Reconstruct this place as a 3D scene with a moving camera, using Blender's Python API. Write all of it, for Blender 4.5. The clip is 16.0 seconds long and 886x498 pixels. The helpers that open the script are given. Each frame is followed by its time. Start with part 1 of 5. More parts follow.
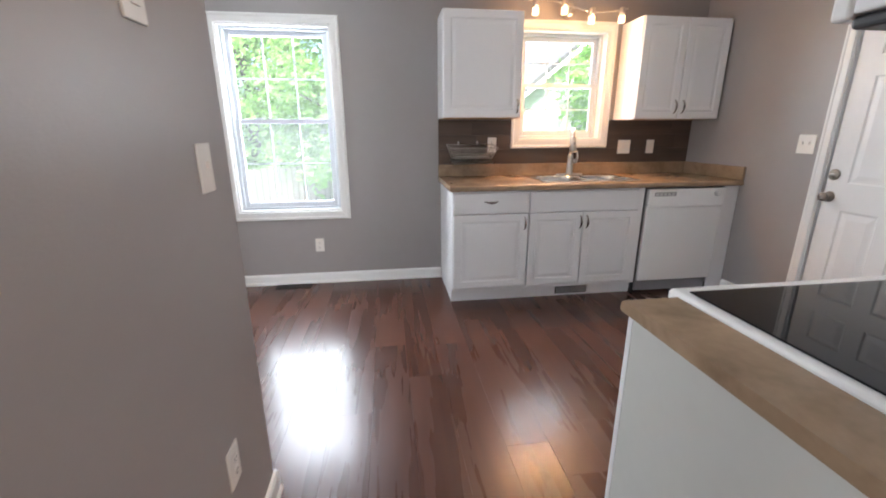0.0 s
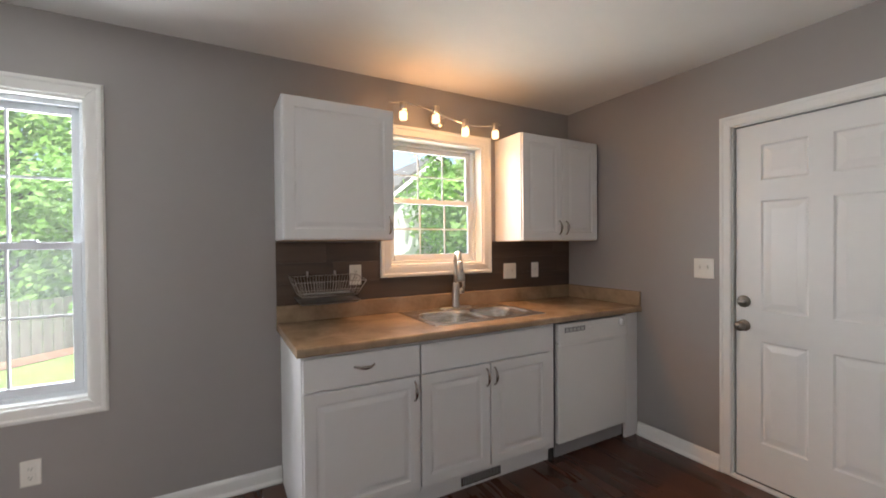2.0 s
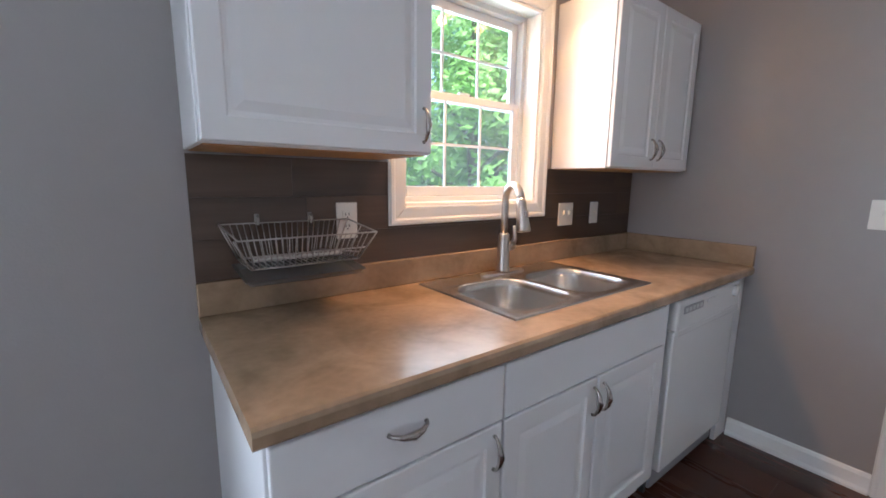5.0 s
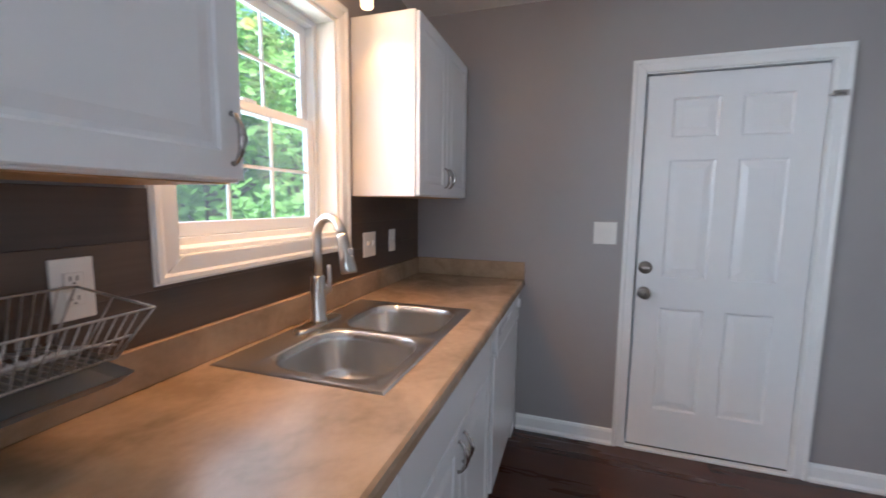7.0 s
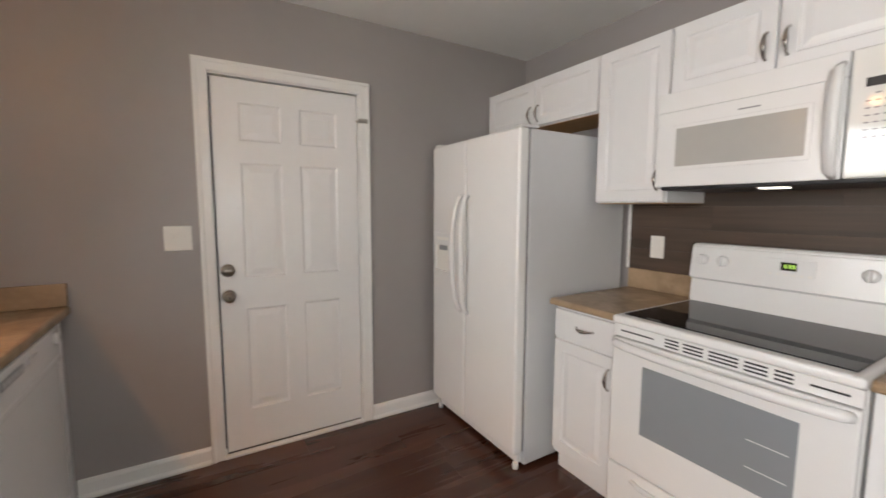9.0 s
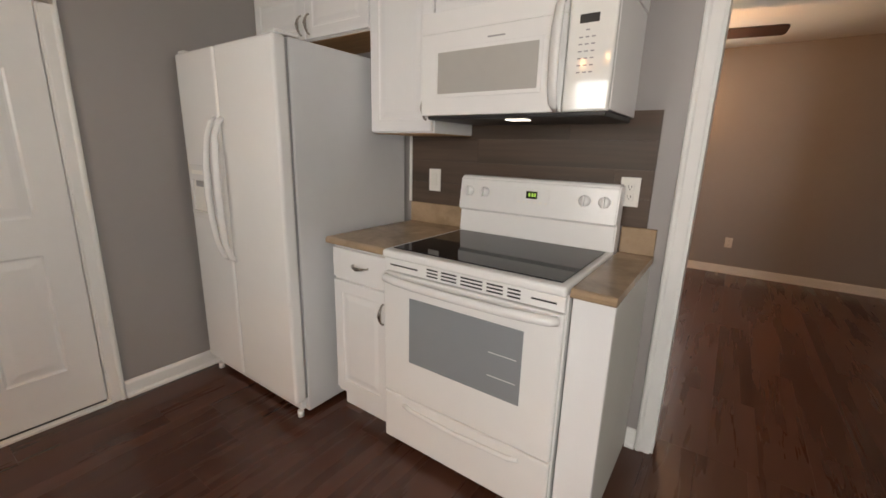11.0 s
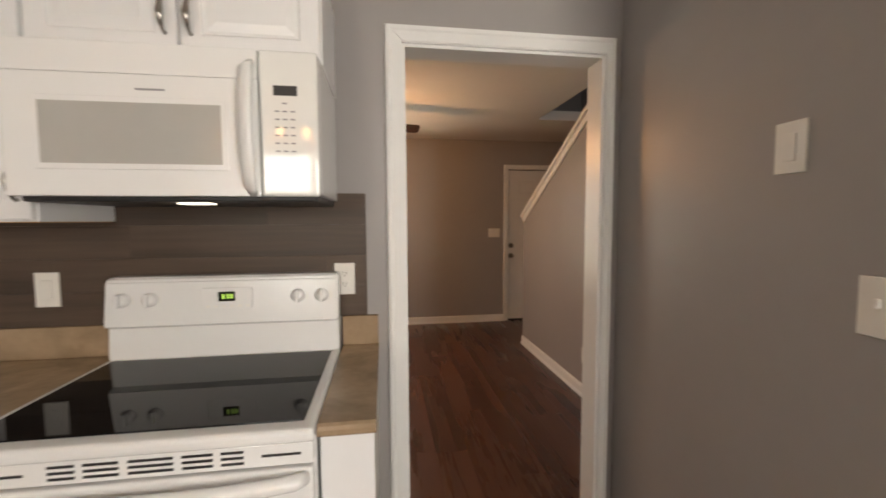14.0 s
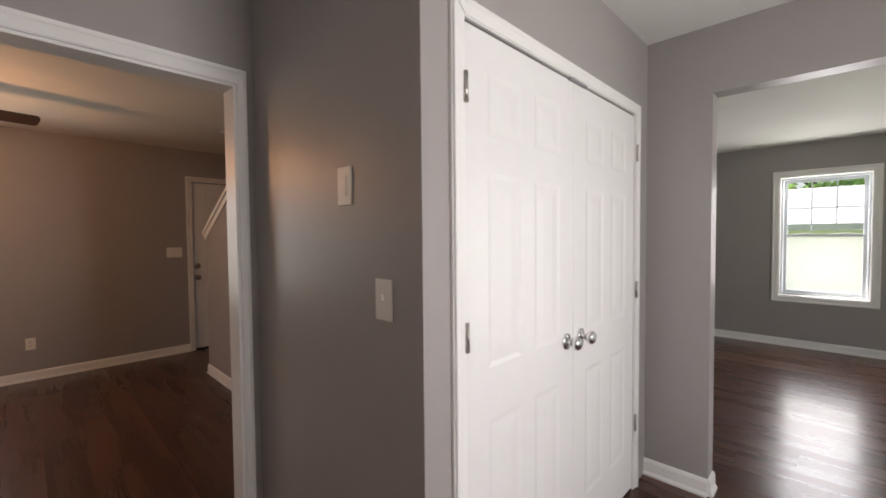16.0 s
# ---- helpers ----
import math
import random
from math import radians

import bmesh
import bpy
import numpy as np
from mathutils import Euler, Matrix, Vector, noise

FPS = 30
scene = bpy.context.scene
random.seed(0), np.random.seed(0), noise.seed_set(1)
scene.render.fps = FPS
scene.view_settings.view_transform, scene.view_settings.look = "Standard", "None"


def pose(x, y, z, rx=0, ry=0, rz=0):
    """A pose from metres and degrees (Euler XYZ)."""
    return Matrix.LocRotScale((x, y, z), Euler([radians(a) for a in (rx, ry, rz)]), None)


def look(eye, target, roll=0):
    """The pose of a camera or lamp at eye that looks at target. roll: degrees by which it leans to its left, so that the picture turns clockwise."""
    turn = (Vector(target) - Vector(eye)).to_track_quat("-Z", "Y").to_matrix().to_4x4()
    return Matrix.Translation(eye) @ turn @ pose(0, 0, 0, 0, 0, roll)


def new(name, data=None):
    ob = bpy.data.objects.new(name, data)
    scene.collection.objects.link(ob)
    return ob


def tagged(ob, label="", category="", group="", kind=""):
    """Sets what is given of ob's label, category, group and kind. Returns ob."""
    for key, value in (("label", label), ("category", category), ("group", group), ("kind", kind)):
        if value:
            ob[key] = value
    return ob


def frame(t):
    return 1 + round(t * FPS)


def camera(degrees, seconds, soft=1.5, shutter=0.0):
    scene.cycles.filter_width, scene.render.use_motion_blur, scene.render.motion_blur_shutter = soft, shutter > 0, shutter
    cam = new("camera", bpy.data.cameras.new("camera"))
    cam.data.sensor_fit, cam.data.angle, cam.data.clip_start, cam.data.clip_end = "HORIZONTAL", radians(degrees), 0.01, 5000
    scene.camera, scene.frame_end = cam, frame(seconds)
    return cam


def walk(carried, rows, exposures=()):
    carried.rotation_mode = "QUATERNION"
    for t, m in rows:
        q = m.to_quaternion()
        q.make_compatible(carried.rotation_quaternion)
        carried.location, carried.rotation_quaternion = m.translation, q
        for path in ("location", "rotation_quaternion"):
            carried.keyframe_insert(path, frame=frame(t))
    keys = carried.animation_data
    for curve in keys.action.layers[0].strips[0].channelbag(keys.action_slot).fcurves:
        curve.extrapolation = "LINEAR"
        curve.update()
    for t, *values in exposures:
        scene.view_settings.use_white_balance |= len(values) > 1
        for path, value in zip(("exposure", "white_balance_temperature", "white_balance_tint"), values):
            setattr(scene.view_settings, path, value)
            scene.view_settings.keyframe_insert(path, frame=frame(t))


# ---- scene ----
cam = camera(94.8, 16.0, soft=1.6, shutter=0.3)
PATH = [
    (0, (-0.236, -0.192, 1.288), (0.023, 1.712, 0.734), -0.2),
    (0.5, (-0.241, 0.037, 1.308), (0.242, 1.946, 0.954), 0.1),
    (1, (-0.177, 0.299, 1.317), (0.486, 2.171, 1.073), 0.4),
    (1.5, (-0.132, 0.559, 1.32), (0.716, 2.365, 1.164), 0.2),
    (2, (-0.088, 0.828, 1.361), (0.883, 2.577, 1.338), -0.5),
    (2.5, (-0.042, 1.015, 1.428), (0.993, 2.721, 1.555), -0.9),
    (3, (0.054, 1.194, 1.439), (1.112, 2.885, 1.583), -0.2),
    (3.5, (0.117, 1.353, 1.376), (1.225, 3.018, 1.343), 0.7),
    (4, (0.116, 1.54, 1.318), (1.254, 3.168, 1.081), 1.0),
    (4.2, (0.089, 1.643, 1.305), (1.23, 3.26, 1.013), 0.9),
    (6.3, (0.124, 2.338, 1.344), (1.669, 3.582, 1.09), 0.5),
    (6.5, (0.135, 2.363, 1.348), (1.801, 3.443, 1.102), 0.5),
    (7, (0.143, 2.372, 1.353), (2.03, 2.997, 1.129), 0.6),
    (7.5, (0.141, 2.332, 1.371), (2.122, 2.501, 1.157), 1.0),
    (8, (0.157, 2.29, 1.36), (2.132, 2.038, 1.172), 0.4),
    (8.5, (0.161, 2.241, 1.356), (2.04, 1.582, 1.172), 0.2),
    (9, (0.135, 2.135, 1.351), (1.845, 1.117, 1.153), 0.2),
    (9.5, (0.092, 2.037, 1.356), (1.604, 0.757, 1.08), 0.2),
    (9.7, (0.084, 2.012, 1.367), (1.51, 0.653, 1.021), 0.1),
    (11.8, (0.099, 1.739, 1.285), (1.101, 0.066, 0.842), 0.2),
    (12, (0.111, 1.715, 1.321), (1.076, -0.001, 0.972), 0.1),
    (12.5, (0.197, 1.671, 1.387), (1.025, -0.141, 1.208), -0.4),
    (13, (0.298, 1.631, 1.395), (0.876, -0.279, 1.272), -0.8),
    (13.5, (0.312, 1.599, 1.393), (0.497, -0.388, 1.259), -0.4),
    (14, (0.284, 1.588, 1.378), (-0.007, -0.386, 1.239), -0.3),
    (14.5, (0.199, 1.57, 1.378), (-0.535, -0.284, 1.226), 0.0),
    (15, (0.125, 1.632, 1.367), (-0.992, -0.022, 1.234), -0.0),
    (15.5, (0.057, 1.732, 1.376), (-1.285, 0.252, 1.268), -0.2),
    (16, (0.04, 1.876, 1.389), (-1.394, 0.484, 1.32), -0.5),
]
EXPOSURES = [(0, 2.38, 5750, 11), (0.5, 1.84, 6000, 11), (1, 1.76, 6000, 10), (1.5, 1.74, 6150, 10), (2.5, 1.72, 6000, 12), (3, 1.68, 5750, 12), (3.5, 1.9, 5550, 12), (4, 2.02, 5300, 10), (6.5, 1.9, 5150, 10), (7, 1.82, 5150, 10), (7.5, 1.52, 4950, 10), (8, 1.5, 4750, 9), (8.5, 1.72, 5100, 10), (9, 1.8, 6450, 12), (9.5, 1.75, 6700, 12), (12, 1.58, 6950, 12), (13, 1.58, 7150, 11), (14, 1.74, 7050, 12), (14.5, 1.7, 7000, 13), (15, 1.66, 6800, 15), (15.5, 1.48, 6700, 15), (16, 1.2, 6500, 16)]
walk(cam, [(t, look(eye, target, roll)) for t, eye, target, roll in PATH], EXPOSURES)

# ---------------------------------------------------------------- light
world = bpy.data.worlds.new("world")
scene.world = world
world.use_nodes = True
wt = world.node_tree
sky = wt.nodes.new("ShaderNodeTexSky")
sky.sky_type, sky.sun_disc = "NISHITA", False
sky.sun_elevation, sky.sun_rotation = radians(60), radians(198)
sky.dust_density, sky.ozone_density = 4.0, 0.6
wt.nodes["Background"].inputs["Strength"].default_value = 0.15
wt.links.new(sky.outputs["Color"], wt.nodes["Background"].inputs["Color"])


def lamp(name, kind, m, power, color=(1, 1, 1), size=0.1, size_y=None):
    data = bpy.data.lights.new(name, kind)
    data.energy, data.color = power, color
    if kind == "AREA":
        data.size = size
        if size_y:
            data.shape, data.size_y = "RECTANGLE", size_y
    elif kind == "SUN":
        data.angle = radians(size)
    else:
        data.shadow_soft_size = size
    ob = new(name, data)
    ob.matrix_world = m
    return ob


# the sun stands high in the south
lamp("sun", "SUN", look((-2, -6, 11), (0, 0, 0)), 5.0, (1.0, 0.95, 0.87), 1.0)
DAY = (1.0, 0.97, 0.945)
for name, eye, target, power, wide, high, spread in (
        ("daylight_north_window", (-1.037, 3.50, 1.355), (-1.037, 1.50, 1.205), 21, 0.78, 1.38, 160),
        ("daylight_sink_window", (1.275, 3.50, 1.65), (1.275, 1.50, 1.62), 4.4, 0.70, 0.82, 125),
        ("daylight_patio_door", (-4.30, 3.49, 1.05), (-4.30, 1.49, 0.85), 9, 1.62, 1.90, 170),
        ("daylight_west_window", (-6.585, 1.75, 1.33), (-4.585, 1.75, 1.13), 13, 0.76, 1.40, 170),
        ("daylight_living_window", (0.932, -3.935, 1.333), (0.932, -1.935, 1.133), 7.5, 0.80, 1.38, 170)):
    ob = lamp(name, "AREA", look(eye, target), power, DAY, wide, high)
    ob.data.spread = radians(spread)
# daylight from the upstairs hall falls into the stairwell
lamp("upstairs_daylight", "AREA", look((-1.85, -1.2, 4.1), (-1.85, -1.6, 0)), 1.6, DAY, 0.6, 0.9)
WARM = (1.0, 0.47, 0.16)


# ---------------------------------------------------------------- materials
def material(name, color, rough=0.5, metal=0.0, vary=0.0, scale=8.0, bump=0.0, bump_scale=60.0, stretch=(1, 1, 1), spec=0.5, island=0.0, coat=0.0, rough_vary=0.0, leaf=0.0):
    m = bpy.data.materials.new(name)
    m.use_nodes = True
    nt = m.node_tree
    b = nt.nodes["Principled BSDF"]
    b.inputs["Roughness"].default_value = rough
    b.inputs["Metallic"].default_value = metal
    b.inputs["Specular IOR Level"].default_value = spec
    b.inputs["Coat Weight"].default_value = coat
    b.inputs["Coat Roughness"].default_value = 0.08
    geo = nt.nodes.new("ShaderNodeNewGeometry")
    mp = nt.nodes.new("ShaderNodeMapping")
    mp.inputs["Scale"].default_value = stretch
    nt.links.new(geo.outputs["Position"], mp.inputs["Vector"])
    base = nt.nodes.new("ShaderNodeRGB")
    base.outputs[0].default_value = (*color, 1)
    out = base.outputs[0]
    if vary:
        big = nt.nodes.new("ShaderNodeTexNoise")
        big.inputs["Scale"].default_value, big.inputs["Detail"].default_value = scale, 6
        fine = nt.nodes.new("ShaderNodeTexNoise")
        fine.inputs["Scale"].default_value, fine.inputs["Detail"].default_value = scale * 9, 3
        for n in (big, fine):
            nt.links.new(mp.outputs[0], n.inputs["Vector"])
        add = nt.nodes.new("ShaderNodeMath")
        add.operation = "MULTIPLY_ADD"
        add.inputs[1].default_value = 0.4
        nt.links.new(fine.outputs["Fac"], add.inputs[0])
        nt.links.new(big.outputs["Fac"], add.inputs[2])
        r = nt.nodes.new("ShaderNodeMapRange")
        r.inputs["From Min"].default_value, r.inputs["From Max"].default_value = 0.4, 1.0
        r.inputs["To Min"].default_value, r.inputs["To Max"].default_value = 1 - vary, 1 + vary
        nt.links.new(add.outputs[0], r.inputs["Value"])
        mul = nt.nodes.new("ShaderNodeVectorMath")
        mul.operation = "SCALE"
        nt.links.new(out, mul.inputs[0])
        nt.links.new(r.outputs[0], mul.inputs["Scale"])
        out = mul.outputs[0]
        if rough_vary:
            rr = nt.nodes.new("ShaderNodeMapRange")
            rr.inputs["From Min"].default_value, rr.inputs["From Max"].default_value = 0.4, 1.0
            rr.inputs["To Min"].default_value, rr.inputs["To Max"].default_value = rough - rough_vary, rough + rough_vary
            nt.links.new(add.outputs[0], rr.inputs["Value"])
            nt.links.new(rr.outputs[0], b.inputs["Roughness"])
    if island:
        info = nt.nodes.new("ShaderNodeObjectInfo")
        sm = nt.nodes.new("ShaderNodeMath")
        sm.operation = "ADD"
        nt.links.new(info.outputs["Random"], sm.inputs[0])
        nt.links.new(geo.outputs["Random Per Island"], sm.inputs[1])
        fr = nt.nodes.new("ShaderNodeMath")
        fr.operation = "FRACT"
        nt.links.new(sm.outputs[0], fr.inputs[0])
        r = nt.nodes.new("ShaderNodeMapRange")
        r.inputs["To Min"].default_value, r.inputs["To Max"].default_value = 1 - island, 1 + island
        nt.links.new(fr.outputs[0], r.inputs["Value"])
        mul = nt.nodes.new("ShaderNodeVectorMath")
        mul.operation = "SCALE"
        nt.links.new(out, mul.inputs[0])
        nt.links.new(r.outputs[0], mul.inputs["Scale"])
        out = mul.outputs[0]
    nt.links.new(out, b.inputs["Base Color"])
    if leaf:
        tl, mx = nt.nodes.new("ShaderNodeBsdfTranslucent"), nt.nodes.new("ShaderNodeMixShader")
        mx.inputs[0].default_value = leaf
        nt.links.new(out, tl.inputs[0])
        nt.links.new(b.outputs[0], mx.inputs[1])
        nt.links.new(tl.outputs[0], mx.inputs[2])
        nt.links.new(mx.outputs[0], nt.nodes["Material Output"].inputs[0])
    if bump:
        n = nt.nodes.new("ShaderNodeTexNoise")
        n.inputs["Scale"].default_value, n.inputs["Detail"].default_value = bump_scale, 4
        nt.links.new(mp.outputs[0], n.inputs["Vector"])
        bp = nt.nodes.new("ShaderNodeBump")
        bp.inputs["Strength"].default_value, bp.inputs["Distance"].default_value = bump, 0.004
        nt.links.new(n.outputs["Fac"], bp.inputs["Height"])
        nt.links.new(bp.outputs[0], b.inputs["Normal"])
    return m


def plank_material(name, dark, light, axis, rough, spread=0.45, fine=0.15):
    """Wood-look boards: long grain along one axis, each board with its own tone and its own stretch of grain."""
    m = material(name, dark, rough)
    nt = m.node_tree
    b = nt.nodes["Principled BSDF"]
    geo = nt.nodes["Geometry"]
    info = nt.nodes.new("ShaderNodeObjectInfo")
    sm = nt.nodes.new("ShaderNodeMath")
    sm.operation = "ADD"
    nt.links.new(info.outputs["Random"], sm.inputs[0])
    nt.links.new(geo.outputs["Random Per Island"], sm.inputs[1])
    fr = nt.nodes.new("ShaderNodeMath")
    fr.operation = "FRACT"
    nt.links.new(sm.outputs[0], fr.inputs[0])
    shift = nt.nodes.new("ShaderNodeVectorMath")
    shift.operation = "MULTIPLY_ADD"
    shift.inputs[1].default_value = (17, 23, 11)
    nt.links.new(fr.outputs[0], shift.inputs[0])
    nt.links.new(geo.outputs["Position"], shift.inputs[2])
    outs = []
    for along, across, detail in ((0.8, 9, 3), (3, 60, 3)):
        mp = nt.nodes.new("ShaderNodeMapping")
        sc = [across] * 3
        sc["xyz".index(axis)] = along
        mp.inputs["Scale"].default_value = sc
        nt.links.new(shift.outputs[0], mp.inputs["Vector"])
        n = nt.nodes.new("ShaderNodeTexNoise")
        n.inputs["Scale"].default_value, n.inputs["Detail"].default_value, n.inputs["Distortion"].default_value = 1, detail, 0.15
        nt.links.new(mp.outputs[0], n.inputs["Vector"])
        outs.append(n.outputs["Fac"])
    a = nt.nodes.new("ShaderNodeMath")
    a.operation = "MULTIPLY_ADD"
    a.inputs[1].default_value = fine
    nt.links.new(outs[1], a.inputs[0])
    nt.links.new(outs[0], a.inputs[2])
    t = nt.nodes.new("ShaderNodeMath")
    t.operation = "MULTIPLY_ADD"
    t.inputs[1].default_value = spread
    nt.links.new(fr.outputs[0], t.inputs[0])
    nt.links.new(a.outputs[0], t.inputs[2])
    ramp = nt.nodes.new("ShaderNodeMapRange")
    ramp.inputs["From Min"].default_value, ramp.inputs["From Max"].default_value = 0.30, 0.85 + spread
    nt.links.new(t.outputs[0], ramp.inputs["Value"])
    mix = nt.nodes.new("ShaderNodeMix")
    mix.data_type = "RGBA"
    mix.inputs["A"].default_value, mix.inputs["B"].default_value = (*dark, 1), (*light, 1)
    nt.links.new(ramp.outputs[0], mix.inputs["Factor"])
    nt.links.new(mix.outputs["Result"], b.inputs["Base Color"])
    bp = nt.nodes.new("ShaderNodeBump")
    bp.inputs["Strength"].default_value, bp.inputs["Distance"].default_value = 0.05, 0.002
    nt.links.new(a.outputs[0], bp.inputs["Height"])
    nt.links.new(bp.outputs[0], b.inputs["Normal"])
    rr = nt.nodes.new("ShaderNodeMapRange")
    rr.inputs["From Min"].default_value, rr.inputs["From Max"].default_value = 0.4, 1.0
    rr.inputs["To Min"].default_value, rr.inputs["To Max"].default_value = rough - 0.05, rough + 0.08
    nt.links.new(a.outputs[0], rr.inputs["Value"])
    nt.links.new(rr.outputs[0], b.inputs["Roughness"])
    return m


def mottled(name, dark, light, rough):
    """Stone-look laminate: cloudy blotches of two tones with a fine speckle."""
    m = material(name, dark, rough)
    nt = m.node_tree
    b, geo = nt.nodes["Principled BSDF"], nt.nodes["Geometry"]
    outs = []
    for sc, det, dis in ((5.5, 5, 0.8), (45, 2, 0.0)):
        n = nt.nodes.new("ShaderNodeTexNoise")
        n.inputs["Scale"].default_value, n.inputs["Detail"].default_value, n.inputs["Distortion"].default_value = sc, det, dis
        nt.links.new(geo.outputs["Position"], n.inputs["Vector"])
        outs.append(n.outputs["Fac"])
    a = nt.nodes.new("ShaderNodeMath")
    a.operation = "MULTIPLY_ADD"
    a.inputs[1].default_value = 0.22
    nt.links.new(outs[1], a.inputs[0])
    nt.links.new(outs[0], a.inputs[2])
    r = nt.nodes.new("ShaderNodeMapRange")
    r.inputs["From Min"].default_value, r.inputs["From Max"].default_value = 0.38, 0.86
    nt.links.new(a.outputs[0], r.inputs["Value"])
    mix = nt.nodes.new("ShaderNodeMix")
    mix.data_type = "RGBA"
    mix.inputs["A"].default_value, mix.inputs["B"].default_value = (*dark, 1), (*light, 1)
    nt.links.new(r.outputs[0], mix.inputs["Factor"])
    nt.links.new(mix.outputs["Result"], b.inputs["Base Color"])
    return m


def glow(name, color, strength):
    m = bpy.data.materials.new(name)
    m.use_nodes = True
    b = m.node_tree.nodes["Principled BSDF"]
    b.inputs["Base Color"].default_value = (*color, 1)
    b.inputs["Emission Color"].default_value = (*color, 1)
    b.inputs["Emission Strength"].default_value = strength
    return m


def glass(name, tint=(1, 1, 1), rough=0.0, haze=0.0, haze_color=(0.6, 0.62, 0.6)):
    m = bpy.data.materials.new(name)
    m.use_nodes = True
    nt = m.node_tree
    nt.nodes.remove(nt.nodes["Principled BSDF"])
    tr, gl, mix = nt.nodes.new("ShaderNodeBsdfTransparent"), nt.nodes.new("ShaderNodeBsdfGlossy"), nt.nodes.new("ShaderNodeMixShader")
    tr.inputs[0].default_value = (*tint, 1)
    gl.inputs["Roughness"].default_value = rough
    mix.inputs[0].default_value = 0.06
    nt.links.new(tr.outputs[0], mix.inputs[1])
    nt.links.new(gl.outputs[0], mix.inputs[2])
    out = mix.outputs[0]
    if haze:
        d, m2 = nt.nodes.new("ShaderNodeBsdfTranslucent"), nt.nodes.new("ShaderNodeMixShader")
        d.inputs[0].default_value = (*haze_color, 1)
        m2.inputs[0].default_value = haze
        nt.links.new(out, m2.inputs[1])
        nt.links.new(d.outputs[0], m2.inputs[2])
        out = m2.outputs[0]
    nt.links.new(out, nt.nodes["Material Output"].inputs[0])
    return m


WALL = material("wall_paint", (0.338, 0.318, 0.308), 0.38, vary=0.035, scale=1.6, bump=0.12, bump_scale=160, spec=0.5)
CEIL = material("ceiling_paint", (0.78, 0.77, 0.75), 0.85, vary=0.03, scale=1.5, bump=0.25, bump_scale=120, spec=0.2)
TRIM = material("trim_paint", (0.80, 0.80, 0.78), 0.34, vary=0.03, scale=3, bump=0.05, bump_scale=60)
DOORP = material("door_paint", (0.80, 0.80, 0.79), 0.23, vary=0.03, scale=2.5, bump=0.05, bump_scale=90)
CAB = material("cabinet_white", (0.80, 0.80, 0.80), 0.28, vary=0.02, scale=2.5, bump=0.02, bump_scale=80)
RAWWOOD = material("cabinet_raw_wood", (0.46, 0.27, 0.12), 0.6, vary=0.2, scale=5, stretch=(1, 8, 8), bump=0.1)
VINYL = material("window_vinyl", (0.66, 0.70, 0.74), 0.35, vary=0.02, scale=4)
APPL = material("appliance_white", (0.82, 0.82, 0.81), 0.22, vary=0.02, scale=2, bump=0.06, bump_scale=260, coat=0.15)
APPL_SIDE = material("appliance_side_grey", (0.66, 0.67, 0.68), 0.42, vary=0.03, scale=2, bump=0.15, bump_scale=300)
GREYPL = material("grey_plastic", (0.28, 0.28, 0.29), 0.4, vary=0.05)
BLACK = material("black_plastic", (0.02, 0.02, 0.021), 0.4, vary=0.1)
BLACKGLASS = material("black_ceramic_glass", (0.006, 0.006, 0.007), 0.03, vary=0.1, spec=0.16)
OVENGLASS = material("oven_window_glass", (0.27, 0.29, 0.31), 0.12, vary=0.03, scale=2, coat=0.3)
MWGLASS = material("microwave_window_screen", (0.46, 0.45, 0.42), 0.10, vary=0.04, scale=3, coat=0.4)
COUNTER = mottled("countertop_laminate", (0.245, 0.170, 0.102), (0.44, 0.312, 0.198), 0.26)
STEEL = material("brushed_steel", (0.54, 0.525, 0.50), 0.27, 0.96, vary=0.06, scale=3, stretch=(1, 12, 12), bump=0.03, bump_scale=200)
NICKEL = material("satin_nickel", (0.52, 0.49, 0.45), 0.28, 1.0, vary=0.06, scale=20)
PULL = material("polished_nickel_pull", (0.40, 0.37, 0.34), 0.2, 1.0, vary=0.08, scale=25)
RACK = material("rack_wire_steel", (0.46, 0.42, 0.38), 0.32, 0.9, vary=0.12, scale=30)
TRAY = material("drip_tray_plastic", (0.17, 0.168, 0.16), 0.3, vary=0.06, scale=12)
CHROME = material("chrome", (0.75, 0.75, 0.76), 0.1, 1.0, vary=0.03, scale=20)
PLATE = material("switch_plate_plastic", (0.80, 0.78, 0.73), 0.35, vary=0.03, scale=15)
SLOT = material("outlet_slot", (0.10, 0.09, 0.08), 0.6, vary=0.1)
VENT = material("brown_metal_vent", (0.024, 0.016, 0.012), 0.5, 0.3, vary=0.15)
FLOOR = plank_material("dark_laminate", (0.035, 0.0130, 0.0078), (0.104, 0.040, 0.0225), "y", 0.29, 0.2)
floor_shader = FLOOR.node_tree.nodes["Principled BSDF"]
floor_shader.inputs["Coat Weight"].default_value, floor_shader.inputs["Coat Roughness"].default_value = 0.22, 0.15
floor_shader.inputs["Specular IOR Level"].default_value = 0.4
SPLASH = plank_material("backsplash_plank", (0.020, 0.0125, 0.0088), (0.106, 0.070, 0.048), "x", 0.40, 0.12, 0.4)
GAP = material("dark_gap", (0.008, 0.006, 0.005), 0.8, vary=0.1)
GLASS = glass("window_glass", (0.97, 0.98, 0.98), 0.0, 0.003, (0.9, 0.95, 0.95))
SCREEN = glass("screened_glass", (0.78, 0.80, 0.80), 0.0, 0.009, (0.88, 0.95, 0.92))
# screened pane with a strong white veil mixed in to imitate overexposed daylight
BRIGHT = glass("whitened_screened_glass", (0.85, 0.85, 0.85), 0.0, 0.045, (0.95, 0.93, 0.95))
